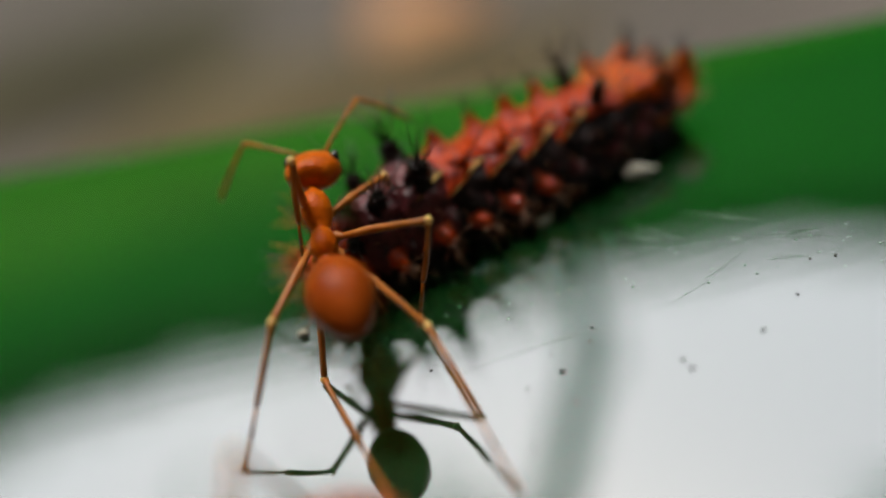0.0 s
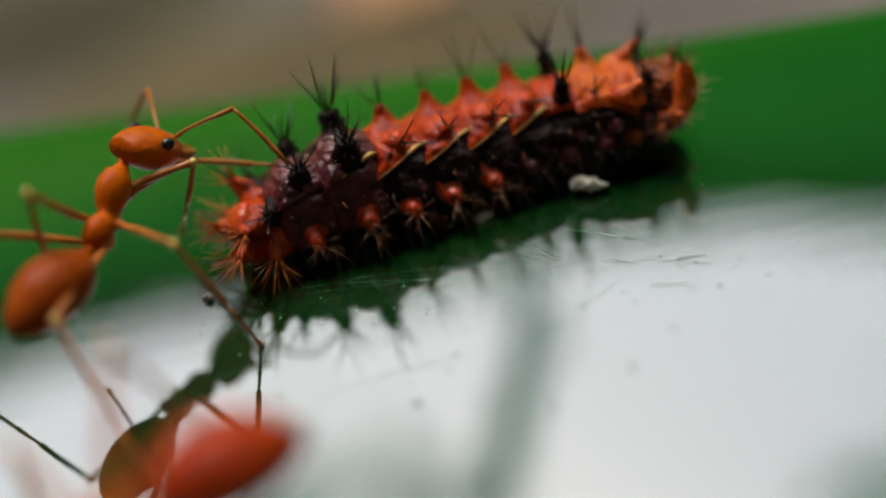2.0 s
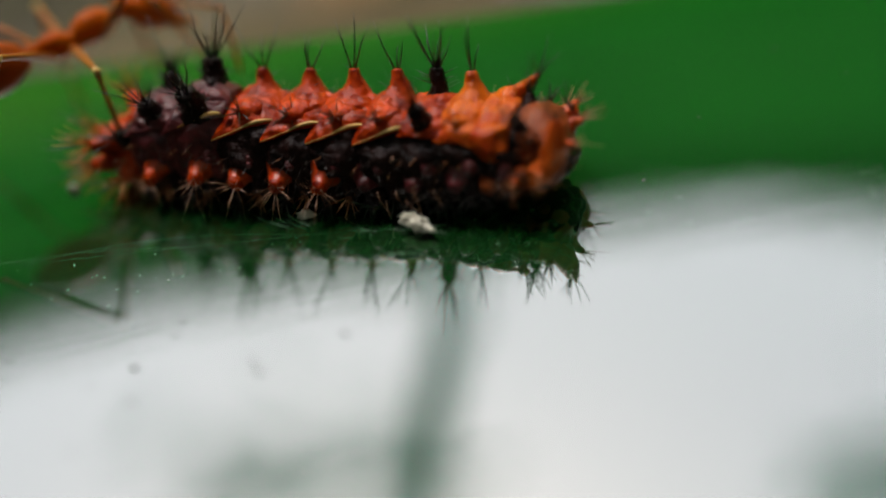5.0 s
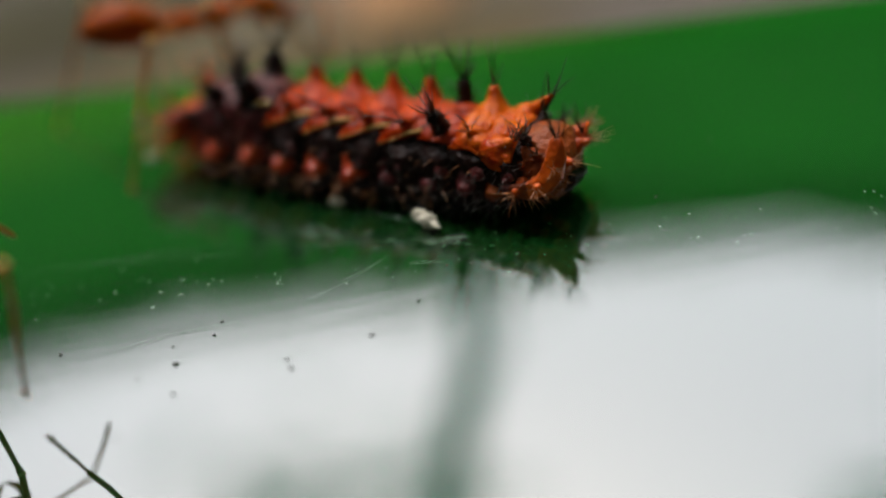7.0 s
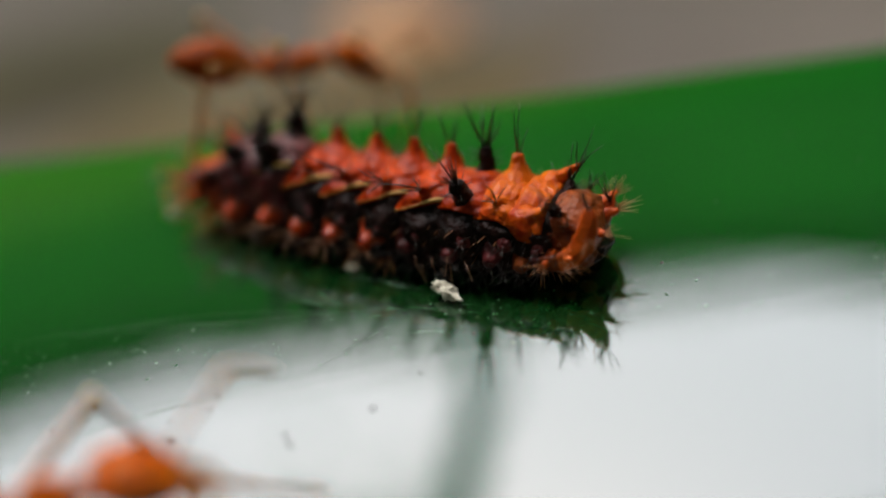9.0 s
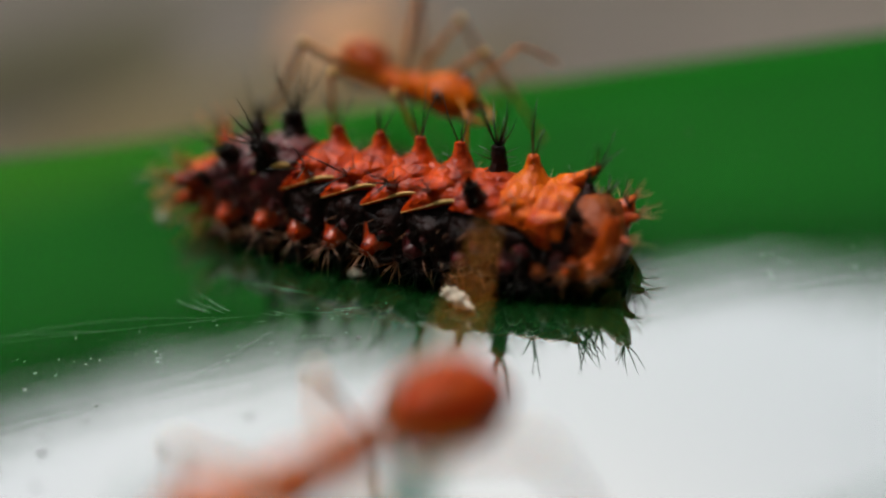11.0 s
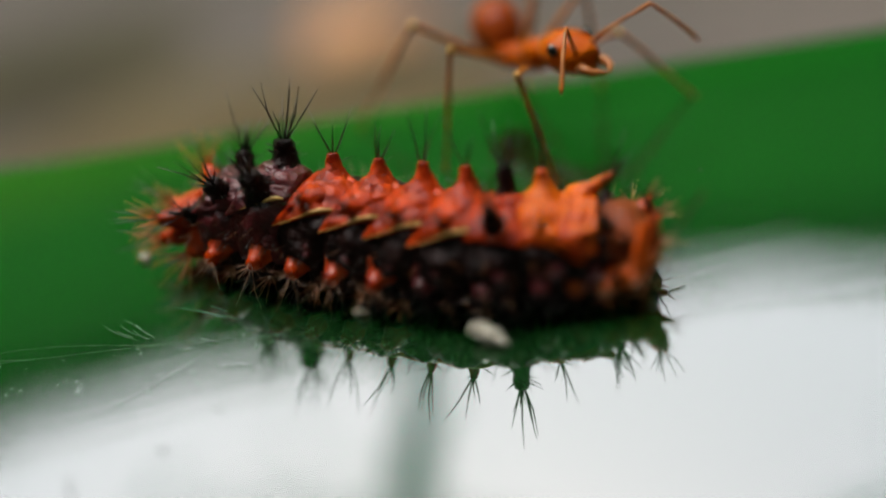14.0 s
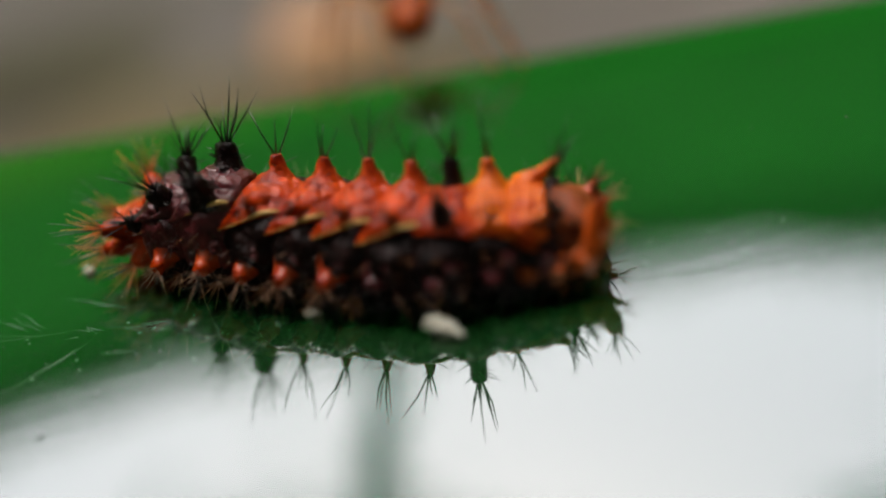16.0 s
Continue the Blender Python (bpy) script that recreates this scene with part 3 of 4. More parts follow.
# spines low on the flanks
for i, along, skin in ((1, -0.1, M_ORANGE), (2, 0.1, M_ORANGE), (3, -0.2, M_ORANGE), (4, -0.45, M_ORANGE), (5, -0.5, M_ORANGE), (6, -0.5, M_PURPLE), (7, -0.2, M_PURPLE), (8, 0.0, M_PURPLE), (9, -0.2, M_BROWN)):
    s = SEGMENTS[i]
    for side in (-1, 1):
        red = skin == M_ORANGE
        scolus(segment[i], (along, side * s[2] * 0.86, s[4] - 0.42), (0.0, side * 0.95, -0.12), 0.86 if red else 0.6, 0.25, skin, M_FAIR if red else M_BRISTLE, 10, 1.15 if red else 0.95, 1.7,
               "orange-tipped spine low on the flank" if red else "", M_BLACK if red else None, 0.0095, KNOB, 3)
        scolus(segment[i], (along + 0.55, side * s[2] * 0.97, s[4] + 0.05), (0.1, side, 0.1), 0.16, 0.13, M_PURPLE, M_BRISTLE, 4, 0.5, 0.9, thin=0.014, short=2)
        scolus(segment[i], (0.4, side * s[2] * 0.95, 0.72), (0.0, side, -0.3), 0.2, 0.16, M_BLACK, M_PALE if i < 6 else M_BRISTLE, 10, 0.75, 1.0, thin=0.013)
        scolus(segment[i], (-0.45, side * s[2] * 0.95, 0.55), (-0.1, side, -0.3), 0.2, 0.16, M_BLACK, M_BRISTLE, 12, 0.75, 1.1, thin=0.015)
# the orange cluster at the hind end
for x, y, z, way, size, skin in ((-0.1, -0.75, 1.9, (-0.6, -0.75, 0.35), 1.15, M_ORANGE), (0.1, 0.75, 2.1, (-0.55, 0.6, 0.8), 1.0, M_ORANGE), (-0.45, -0.8, 1.3, (-0.85, -0.8, -0.05), 1.0, M_ORANGE),
                                 (-0.45, 0.8, 1.4, (-0.8, 0.9, 0.0), 0.8, M_ORANGE), (-0.6, -0.4, 0.95, (-1, -0.5, -0.1), 0.8, M_ORANGE), (-0.6, 0.5, 0.95, (-1, 0.5, -0.1), 0.7, M_ORANGE),
                                 (-0.6, 0.0, 1.6, (-1, 0, 0.35), 0.9, M_AMBER), (0.3, -1.0, 1.0, (-0.35, -1, -0.25), 0.7, M_RED)):
    scolus(segment[0], (x, y, z), way, size, 0.33, skin, M_HIND, 18, 1.25, 0.95, "orange spine at the hind end", thin=0.02, short=8)
    long_hair = HAIR.setdefault((segment[0].name, M_BRISTLE.name), (segment[0], M_BRISTLE, Build()))[2]
    for k in range(4):
        d = Vector(way).normalized() + Vector((crng.uniform(-0.5, 0.2), crng.uniform(-0.4, 0.4), crng.uniform(0.0, 0.9)))
        bristle(long_hair, Vector((x, y, z)) + Vector(way).normalized() * size * 0.85, d, crng.uniform(1.2, 2.0), 0, 0.026)
for side in (-1, 1):
    scolus(segment[0], (0.55, 0.85 * side, 2.15), (-0.4, 0.8 * side, 0.6), 0.7, 0.28, M_BLACK, M_BRISTLE, 9, 1.2, 0.7, "dark spine", short=14)

for i, s in enumerate(SEGMENTS):
    for hair, count, long in ((M_BRISTLE, 26, 0.75), (M_PALE, 8, 0.6)):
        hb = HAIR.setdefault((segment[i].name, hair.name), (segment[i], hair, Build()))[2]
        for k in range(count):
            side = crng.choice((-1, 1))
            phi = crng.uniform(68, 118)
            p = surface(s, crng.uniform(-0.75, 0.75), phi * -side)
            d = Vector((crng.uniform(-0.35, 0.35), p.y, (p.z - s[4]) + crng.uniform(-0.6, 0.5)))
            bristle(hb, p, d, long * crng.uniform(0.5, 1.2), 0, 0.013)

for parent, hair, hb in HAIR.values():
    tagged(part("bristles", hb, [hair], parent, "stiff black bristles" if hair == M_BRISTLE else "bright orange bristles" if hair == M_HIND else "pale orange bristles"), kind="stuff")


def clinging(parent, at, size, name, label, mat, seed):
    b = Build()
    b.blob((0, 0, size[2] * 0.75), size, 0, rough=0.35, nu=20, nv=22, seed=seed)
    for i, v in enumerate(b.v):
        q = Vector(v)
        d = noise.noise(q * 5.5 + Vector((seed, 0, 0))) * 0.55 + noise.noise(q * 13) * 0.3
        q = Vector((0, 0, size[2] * 0.75)) + (q - Vector((0, 0, size[2] * 0.75))) * (1 + d)
        b.v[i] = (q.x, q.y, max(0.02, q.z))
    part(name, b, [mat], parent, label, at=at)


fluff = Build()         # an uneven clump stuck between the flank and the leaf
tilt = Matrix.Rotation(radians(-8), 3, "Z") @ Matrix.Rotation(radians(14), 3, "Y")
fluff.blob((0, 0, 0), (0.50, 0.25, 0.23), 0, rough=0.5, nu=30, nv=34, seed=2.2)
for i, v in enumerate(fluff.v):
    q = Vector(v)
    q *= 1 + 0.45 * noise.noise(q * 2.6 + Vector((7, 0, 0))) + 0.3 * noise.noise(q * 7) + 0.14 * noise.noise(q * 17)
    fluff.v[i] = tuple(tilt @ q + Vector((0.05, -3.1, 0.38)))
part("fluff", fluff, [M_FLUFF], segment[7], "clump of white fluff")
silk_and_glints = Build()          # fine threads that cling to the flank beside it, also painted-in glints
for k in range(7):
    p = Vector((-1.5 + 0.32 * k + crng.uniform(-0.15, 0.15), -2.35 - crng.uniform(0.0, 0.15), crng.uniform(0.75, 1.5)))
    q = p + Vector((crng.uniform(-0.2, 0.5), -crng.uniform(0.1, 0.35), -crng.uniform(0.3, 0.75)))
    silk_and_glints.tube([p, p.lerp(q, 0.5) + Vector((crng.uniform(-0.1, 0.1), -0.06, 0.05)), q], [0.006, 0.011, 0.005], sides=5)
part("silk_and_glints", silk_and_glints, [M_FAIR], segment[7], "pale silken threads that also stand in for glints")
clinging(caterpillar, (-0.4, -2.5, 0.0), (0.28, 0.16, 0.15), "crumb", "pale crumb", M_FLUFF, 4)
clinging(caterpillar, (-10.6, -1.3, 0.0), (0.2, 0.18, 0.15), "crumb", "pale crumb", M_FLUFF, 6)

CATERPILLAR_PATH = [     # seconds, place, turn, sideways and upward bend of the front
    (0, -8.19, 2.82, 24.8, 1.1, 2.7),
    (0.5, -7.98, 3.05, 23.9, 0.2, 5.2),
    (1, -7.29, 3.19, 22.5, -8.4, 1),
    (1.5, -6.61, 3.03, 18.8, -12.5, 1.7),
    (2, -5.48, 2.93, 13.4, -15.6, 6),
    (2.5, -4.85, 2.92, 11.4, -20.3, 5.1),
    (3, -4.18, 2.43, 6.7, -20.3, 1.4),
    (3.5, -2.98, 2.17, -0.4, -20.3, 4.3),
    (4, -2.54, 1.96, -4.5, -24.8, 1),
    (4.5, -2.11, 0.75, -14.2, -23, 1),
    (5, -1.92, 0.04, -22.5, -3.3, 4.5),
    (7.5, -1.43, 1.65, -32, -2.5, 2.8),
    (8, -1.23, 1.66, -32.9, -1, 1.9),
    (8.5, -1.26, 1.46, -34.8, 1.8, 1.8),
    (11, 3.25, -0.5, -35.9, 5.4, -5.7),
    (11.5, 3.55, -0.99, -37, 6.6, -3.5),
    (12, 3.85, -1.39, -38.5, 9, -6.6),
    (12.5, 4.26, -1.71, -35.6, 7.9, -6.8),
    (13, 4.53, -1.83, -34.4, 9.1, -6.9),
    (13.5, 5.15, -1.84, -32.5, 12.1, -6.6),
    (14, 5.68, -2.18, -32.3, 17.3, -5.9),
    (14.5, 6.41, -2.53, -28.6, 16.7, -2.1),
    (15, 6.99, -3, -25.8, 15.9, -1.4),
    (15.5, 7.64, -3.45, -28.3, 17.8, -0.3),
    (16, 8.03, -3.99, -29.7, 18.4, -3.7)
]


def move_caterpillar():
    walk(caterpillar, [(t, pose(x * MM, y * MM, 0, 0, 0, turn)) for t, x, y, turn, side, up in CATERPILLAR_PATH])
    for ob, s in zip(segment, SEGMENTS):
        k = min(1.0, max(0.0, (s[0] - 2.0) / 3.0))
        if k:
            pivot = pose(3.0 * MM, 0, 2.1 * MM)
            rows = []
            for t, x, y, turn, side, up in CATERPILLAR_PATH:
                lift = max(-2.0, up * k)
                rows.append((t, pivot @ pose(0, 0, 0, 0, -lift, side * k) @ pivot.inverted() @ pose(s[0] * MM, 0, 0)))
            walk(ob, rows)


# ---- the ants ----
#         coxa in the ant's space, thigh, shin with foot, resting foot ahead and to the side
LEGS = {"fore": ((1.15, 0.34, -0.38), 3.0, 4.2, (4.6, 2.8)), "mid": ((0.0, 0.36, -0.42), 3.6, 4.7, (0.2, 4.6)), "hind": ((-0.75, 0.34, -0.40), 4.2, 6.2, (-5.0, 4.2))}
NECK, WAIST = (2.3, 0.0, 0.04), (-1.45, 0.0, -0.05)       # where head and gaster turn


def build_ant(label, gaster_skin=M_GASTER, swollen=1.0):
    root = thing("ant", label, "ant", "ants on the leaf")
    g = Build()
    rows = []
    for i in range(29):          # broad in front, drawn out to a point behind, with the edges of its plates
        s = i / 28
        x = -0.22 - 3.55 * swollen * s
        r = 1.14 * swollen * (math.sin(math.pi * min(1.0, 0.05 + 0.948 * s)) ** 0.56) * (1.04 - 0.14 * s)
        for edge in (0.3, 0.52, 0.72, 0.88):
            r *= 1 + 0.022 * max(0.0, 1 - abs(s - edge + 0.035) / 0.04) - 0.02 * max(0.0, 1 - abs(s - edge) / 0.03)
        rows.append([(x, r * math.cos(a), r * 0.95 * math.sin(a) + 0.12 * math.sin(3 * s)) for a in (2 * math.pi * k / 28 for k in range(28))])
    g.grid(rows)
    gaster = part("gaster", g, [gaster_skin], root, "smooth rounded red-brown gaster", at=WAIST)
    p = Build()
    p.tube([(-1.78, 0, -0.10), (-1.62, 0, -0.06), (-1.45, 0, 0.06), (-1.28, 0, -0.06), (-1.0, 0, -0.16)], [0.14, 0.19, 0.29, 0.18, 0.15], sides=12)
    part("petiole", p, [M_ANT], root)
    t = Build()
    t.tube([(-1.22, 0, -0.22), (-1.05, 0, -0.16), (-0.8, 0, -0.1), (-0.45, 0, -0.1), (-0.15, 0, -0.18), (0.08, 0, -0.24), (0.3, 0, -0.22), (0.55, 0, -0.1), (0.9, 0, -0.02), (1.3, 0, 0.02), (1.62, 0, 0.01),
            (1.92, 0, -0.02), (2.15, 0, 0.0), (2.5, 0, 0.06)], [0.15, 0.38, 0.52, 0.53, 0.46, 0.38, 0.38, 0.50, 0.62, 0.63, 0.52, 0.32, 0.2, 0.22], sides=18)
    t.v = [(x, y * 0.88, z - 0.16 * max(0.0, -z) if z > -0.2 else z * 1.12) for x, y, z in t.v]
    part("thorax", t, [M_ANT], root, "narrow waisted amber thorax")
    h = Build()
    rows = []
    for i in range(19):
        s = i / 18
        x = -0.06 + 2.2 * s
        w = 1.16 * math.sin(math.pi * (0.07 + 0.78 * s)) ** 0.55 * (1.06 - 0.34 * s)
        k = 0.80 * math.sin(math.pi * (0.08 + 0.80 * s)) ** 0.55 * (1.0 - 0.1 * s)
        notch = 0.16 * max(0.0, 1 - s / 0.2)
        rows.append([(x - notch * abs(math.cos(a)), w * math.cos(a), k * math.sin(a) + 0.42 - 0.30 * s) for a in (2 * math.pi * q / 26 for q in range(26))])
    h.grid(rows)
    head = part("head", h, [M_ANT], root, "shiny amber head", at=NECK)
    for side in (-1, 1):
        e = Build()
        e.blob((1.12, 0.86 * side, 0.68), (0.29, 0.17, 0.24), nu=10, nv=14)
        part("eye", e, [M_EYE], head, "black eye")
        m = Build()
        m.tube([(1.95, 0.42 * side, 0.06), (2.3, 0.52 * side, 0.0), (2.7, 0.42 * side, -0.06), (3.0, 0.14 * side, -0.1), (3.1, 0.0, -0.1)], [0.2, 0.19, 0.14, 0.07, 0.02], sides=10)
        part("mandible", m, [M_LEG], head, "amber mandible")
        a = Build()
        a.tube([(0, 0, 0), (0.15, 0, 0.0), (0.7, 0, 0.06), (1.6, 0, 0.05), (2.6, 0, 0.0)], [0.05, 0.085, 0.068, 0.07, 0.095], sides=8)
        scape = part("antenna", a, [M_LEG], root, "thin elbowed antenna")
        f = Build()
        knots = [0.24 * k for k in range(12)]
        f.tube([(x, 0, -0.035 * x * x) for x in knots], [0.05, 0.07, 0.075, 0.072, 0.08, 0.078, 0.086, 0.084, 0.092, 0.09, 0.085, 0.03], sides=8)
        whip = part("antenna_tip", f, [M_LEG], scape)
        whip.matrix_basis = pose(2.6 * MM, 0, 0, 0, 64, 16 * side)
        scape["swing"] = side
    legs = {}
    for name, (coxa, thigh, shin, rest) in LEGS.items():
        for side in (-1, 1):
            a = Build()
            a.tube([(-0.12, 0, 0), (0.12, 0, 0.02), (0.34, 0, -0.02), (0.5, 0, 0.0), (thigh * 0.4, 0, 0.05), (thigh * 0.8, 0, 0.03), (thigh * 0.96, 0, 0), (thigh + 0.06, 0, -0.02)],
                   [0.15, 0.21, 0.10, 0.12, 0.15, 0.11, 0.125, 0.06], sides=10)
            femur = part("leg", a, [M_LEG], root, "long thin amber leg")
            b = Build()
            tib = shin * 0.58
            b.tube([(-0.08, 0, 0), (0.1, 0, 0), (0.4, 0, 0.03), (tib * 0.6, 0, 0.05), (tib * 0.96, 0, 0.01), (tib + 0.05, 0, 0)], [0.07, 0.135, 0.09, 0.105, 0.10, 0.06], 0, sides=9)
            joints = [tib] + [tib + (shin - tib) * q for q in (0.5, 0.66, 0.78, 0.88, 1.0)]
            for x0, x1 in zip(joints, joints[1:]):
                b.tube([(x0, 0, 0), (x0 + (x1 - x0) * 0.5, 0, 0.01), (x1 + 0.03, 0, 0)], [0.055, 0.06, 0.08], 0, sides=7)
            b.blob((shin - 0.06, 0, 0.0), (0.16, 0.11, 0.1), 0, nu=6, nv=8)
            for q in (-1, 1):
                b.tube([(shin - 0.05, 0, 0), (shin + 0.1, 0.14 * q, 0.04), (shin + 0.06, 0.24 * q, -0.1)], [0.05, 0.04, 0.01], 0, sides=5)
            b.tube([(-0.14, 0, 0), (0.0, 0, 0.01), (0.18, 0, 0.0)], [0.09, 0.155, 0.1], 1, sides=9)
            lower = part("shin", b, [M_LEG, M_JOINT], femur, "yellow jointed shin and foot")
            legs[name, side] = (femur, lower)
    return root, legs, head, gaster


def eased(rows, t):
    """The values between rows of (seconds, values...), at t."""
    if t <= rows[0][0]:
        return list(rows[0][1:])
    for a, b in zip(rows, rows[1:]):
        if t <= b[0]:
            f = (t - a[0]) / (b[0] - a[0])
            f = f * f * (3 - 2 * f)
            return [p + (q - p) * f for p, q in zip(a[1:], b[1:])]
    return list(rows[-1][1:])


def leaf_top(p):
    v = Vector((p.x, p.y, 0)).dot(ACROSS)
    if v > FAR_EDGE - 0.6:
        p = p - ACROSS * (v - FAR_EDGE + 0.6)
        v = FAR_EDGE - 0.6
    return Vector((p.x, p.y, blade_height(p.x, v) + 0.04))


def leg_poses(coxa, thigh, shin, foot, pole):
    """Two bones from coxa to foot, with the knee towards pole; poses of thigh and shin in the space of coxa and foot."""
    d = foot - coxa
    n = min(max(d.length, abs(shin - thigh) + 0.35), thigh + shin - 0.05)
    way = d.normalized()
    a = (thigh ** 2 - shin ** 2 + n * n) / (2 * n)
    up = (pole - way * pole.dot(way)).normalized()
    knee = coxa + way * a + up * math.sqrt(max(0.0, thigh ** 2 - a * a))
    end = coxa + way * n

    def frame_of(o, to):
        x = (to - o).normalized()
        y = up.cross(x)
        y = (y if y.length > 1e-4 else way.orthogonal()).normalized()
        z = x.cross(y)
        m = Matrix((x, y, z)).transposed().to_4x4()
        m.translation = o * MM
        return m
    return frame_of(coxa, knee), frame_of(knee, end)


def ant_walk(ant, rows, planted, step=0.25):
    """Keys an ant along rows of (seconds, x, y, z, heading, pitch, gaster's pitch and turn, head's pitch and turn); its feet stay put
    and step on when the body has moved on. planted: feet that are known, leg by leg, as rows of (seconds, foot, knee)."""
    root, legs, head, gaster = ant
    times = [round(k * step, 2) for k in range(int(16 / step) + 1)]
    body, heads, gasters, feelers = [], [], [], {-1: [], 1: []}
    for t in times:
        x, y, z, heading, pitch, tail_up, tail_turn, head_up, head_turn = eased(rows, t)
        body.append(pose(x * MM, y * MM, z * MM, 0, -pitch, heading))
        gasters.append((t, Matrix.Translation(Vector(WAIST) * MM) @ pose(0, 0, 0, 0, -tail_up, tail_turn)))
        heads.append((t, Matrix.Translation(Vector(NECK) * MM) @ pose(0, 0, 0, 0, -head_up, head_turn)))
        for s in (-1, 1):
            feelers[s].append((t, heads[-1][1] @ pose(1.75 * MM, 0.34 * s * MM, 0.62 * MM, 0, -26 + 12 * math.sin(t * 3.1 + s), (56 + 14 * math.sin(t * 2.3 + 2 * s)) * s)))
    walk(root, list(zip(times, body)))
    walk(head, heads)
    walk(gaster, gasters)
    for n, key in enumerate(legs):
        name, side = key
        coxa, thigh, shin, rest = LEGS[name]
        coxa = Vector((coxa[0], coxa[1] * side, coxa[2]))
        upper, lower = [], []
        known = planted.get(key, [])
        foot, target, air = None, None, False
        for k, (t, m) in enumerate(zip(times, body)):
            turn = m.to_quaternion().to_matrix()
            ahead = turn @ Vector((1, 0, 0))
            ahead.z = 0
            ahead.normalize()
            left = Vector((-ahead.y, ahead.x, 0))
            stand = leaf_top(m.translation / MM + ahead * rest[0] + left * rest[1] * side)
            pole = turn.inverted() @ Vector((0, 0, 1)) + Vector((0.0, 0.35 * side, 0))
            if known and known[0][0] - 0.01 <= t <= known[-1][0] + 0.2:
                values = eased(known, t)
                here = foot = Vector(values[:3])
                air = False
                knee = Vector(values[3:])
                if knee.length > 0.5:
                    pole = m.inverted() @ (knee * MM) / MM - coxa
            else:
                if foot is None:
                    foot = stand
                if air:
                    foot, air = target, False
                    here = foot
                elif (foot - stand).length > 1.5 + 0.25 * ((n * 2) % 3) and (k + n) % 2 == 0:
                    nxt = body[min(k + 2, len(body) - 1)].translation / MM - m.translation / MM
                    target, air = leaf_top(stand + Vector((nxt.x, nxt.y, 0)) * 0.8), True
                    here = (foot + target) * 0.5 + Vector((0, 0, 1.0))
                else:
                    here = foot
            local = m.inverted() @ (here * MM) / MM
            a, b = leg_poses(coxa, thigh, shin, local, pole)
            upper.append((t, a))
            lower.append((t, a.inverted() @ b))
        walk(legs[key][0], upper)
        walk(legs[key][1], lower)
    for ob in root.children:
        if ob.name.startswith("antenna"):
            walk(ob, feelers[ob["swing"]])


walker = build_ant("amber-red weaver ant on long legs circling the caterpillar", M_TAIL)
second = build_ant("red-brown weaver ant with raised gaster near the lens", swollen=1.08)

WALKER_PATH = [         # seconds, middle of the body, heading, pitch, pitch and turn of the gaster and of the head
    (0, -15.4, -3.2, 4.4, 92.9, 11.8, -6.3, 7.1, -26.1, -9.5), (0.5, -16.1, -3.5, 4.6, 92.1, 15.6, -5.0, 0.1, -34, 2),
    (1, -16.1, -3.1, 4.5, 92.8, 16.3, -8.2, -4.5, -36, -10), (1.5, -17.7, -1.1, 3.9, 89.4, 15.2, 6.5, -9.5, -42, -50),
    (2, -17.7, -1.0, 4.4, 70.1, 18.0, -16.0, -10.4, -38.7, -26), (2.5, -17.1, 1.1, 4.5, 36.7, 26.2, -28.0, -3.2, -44, -17),
    (3, -17.1, 2.1, 5.4, 31, 25.0, -9.6, -0.9, -44, -15), (3.5, -15.3, 3.0, 5.3, 35.0, 19.6, -5.1, -1.2, -39.3, -17.7),
    (4, -14.0, 3.0, 6.4, 22.5, 12.5, -7.8, -5.0, -38.6, -12.7), (4.5, -12.2, 4.0, 5.9, 24, 10.3, -15, -18, -40, -10),
    (5, -11.3, 6.5, 4.6, 31.1, 0.2, 0, 0, -25.9, -10.2), (6.2, -9.8, 9.5, 4.1, 30, -6, -2, -2, -20, -6),
    (7.5, -8.2, 12.3, 3.6, 24.8, -13.2, -2.8, -3.9, -14.3, -2.5), (8, -6.9, 12.8, 3.7, 26.7, -13.3, -12.5, -1.2, -20.9, -15.8),
    (8.5, -6.6, 12.0, 3.6, 20.2, -12.3, -15.1, 14.5, -27.9, -13.6), (9.8, -0.8, 11.8, 3.2, -18, -4, -8, 4, -20, 0),
    (11, 4.6, 7.2, 2.6, -63.3, 4.3, -3.0, -3.4, -14.5, 14.4), (11.5, 5.8, 6.9, 3.0, -65.2, 10.3, -3.5, 3.5, -18.1, -1.6),
    (12, 7.9, 6.4, 2.7, -72.1, 9.0, -17.3, 3.5, -14.6, -2.8), (12.5, 7.9, 6.8, 2.8, -63.7, 10.0, -21.5, -11.5, -21.4, -2.4),
    (13, 9.1, 6.7, 2.9, -71.3, 11.2, -15.9, -2.7, -27.0, 9.8), (13.5, 10.8, 6.3, 2.7, -57.4, 10.6, -18.5, -25.7, -25.6, -1.2),
    (14, 12.0, 6.7, 2.9, -64.9, 14.2, -24.1, -30.8, -10.5, 3.0), (14.25, 14.4, 8.6, 2.7, -35.5, 5, -10, -10, -10, 0),
    (14.5, 15.2, 11.8, 2.4, 23.3, 0, 0, 0, -10, 0), (14.8, 13.5, 14.1, 2.0, 66, -5.7, 0, 0, -10, 0), (15, 12.9, 15.6, 1.9, 79.9, -7.7, 0, 0, -10, 0),
    (15.5, 14.1, 17.1, 1.9, 82.8, -8.4, 0, 0, -10, 0), (16, 12.7, 14.7, 1.7, 84.9, -6.3, 0, 0, -10, 0)]
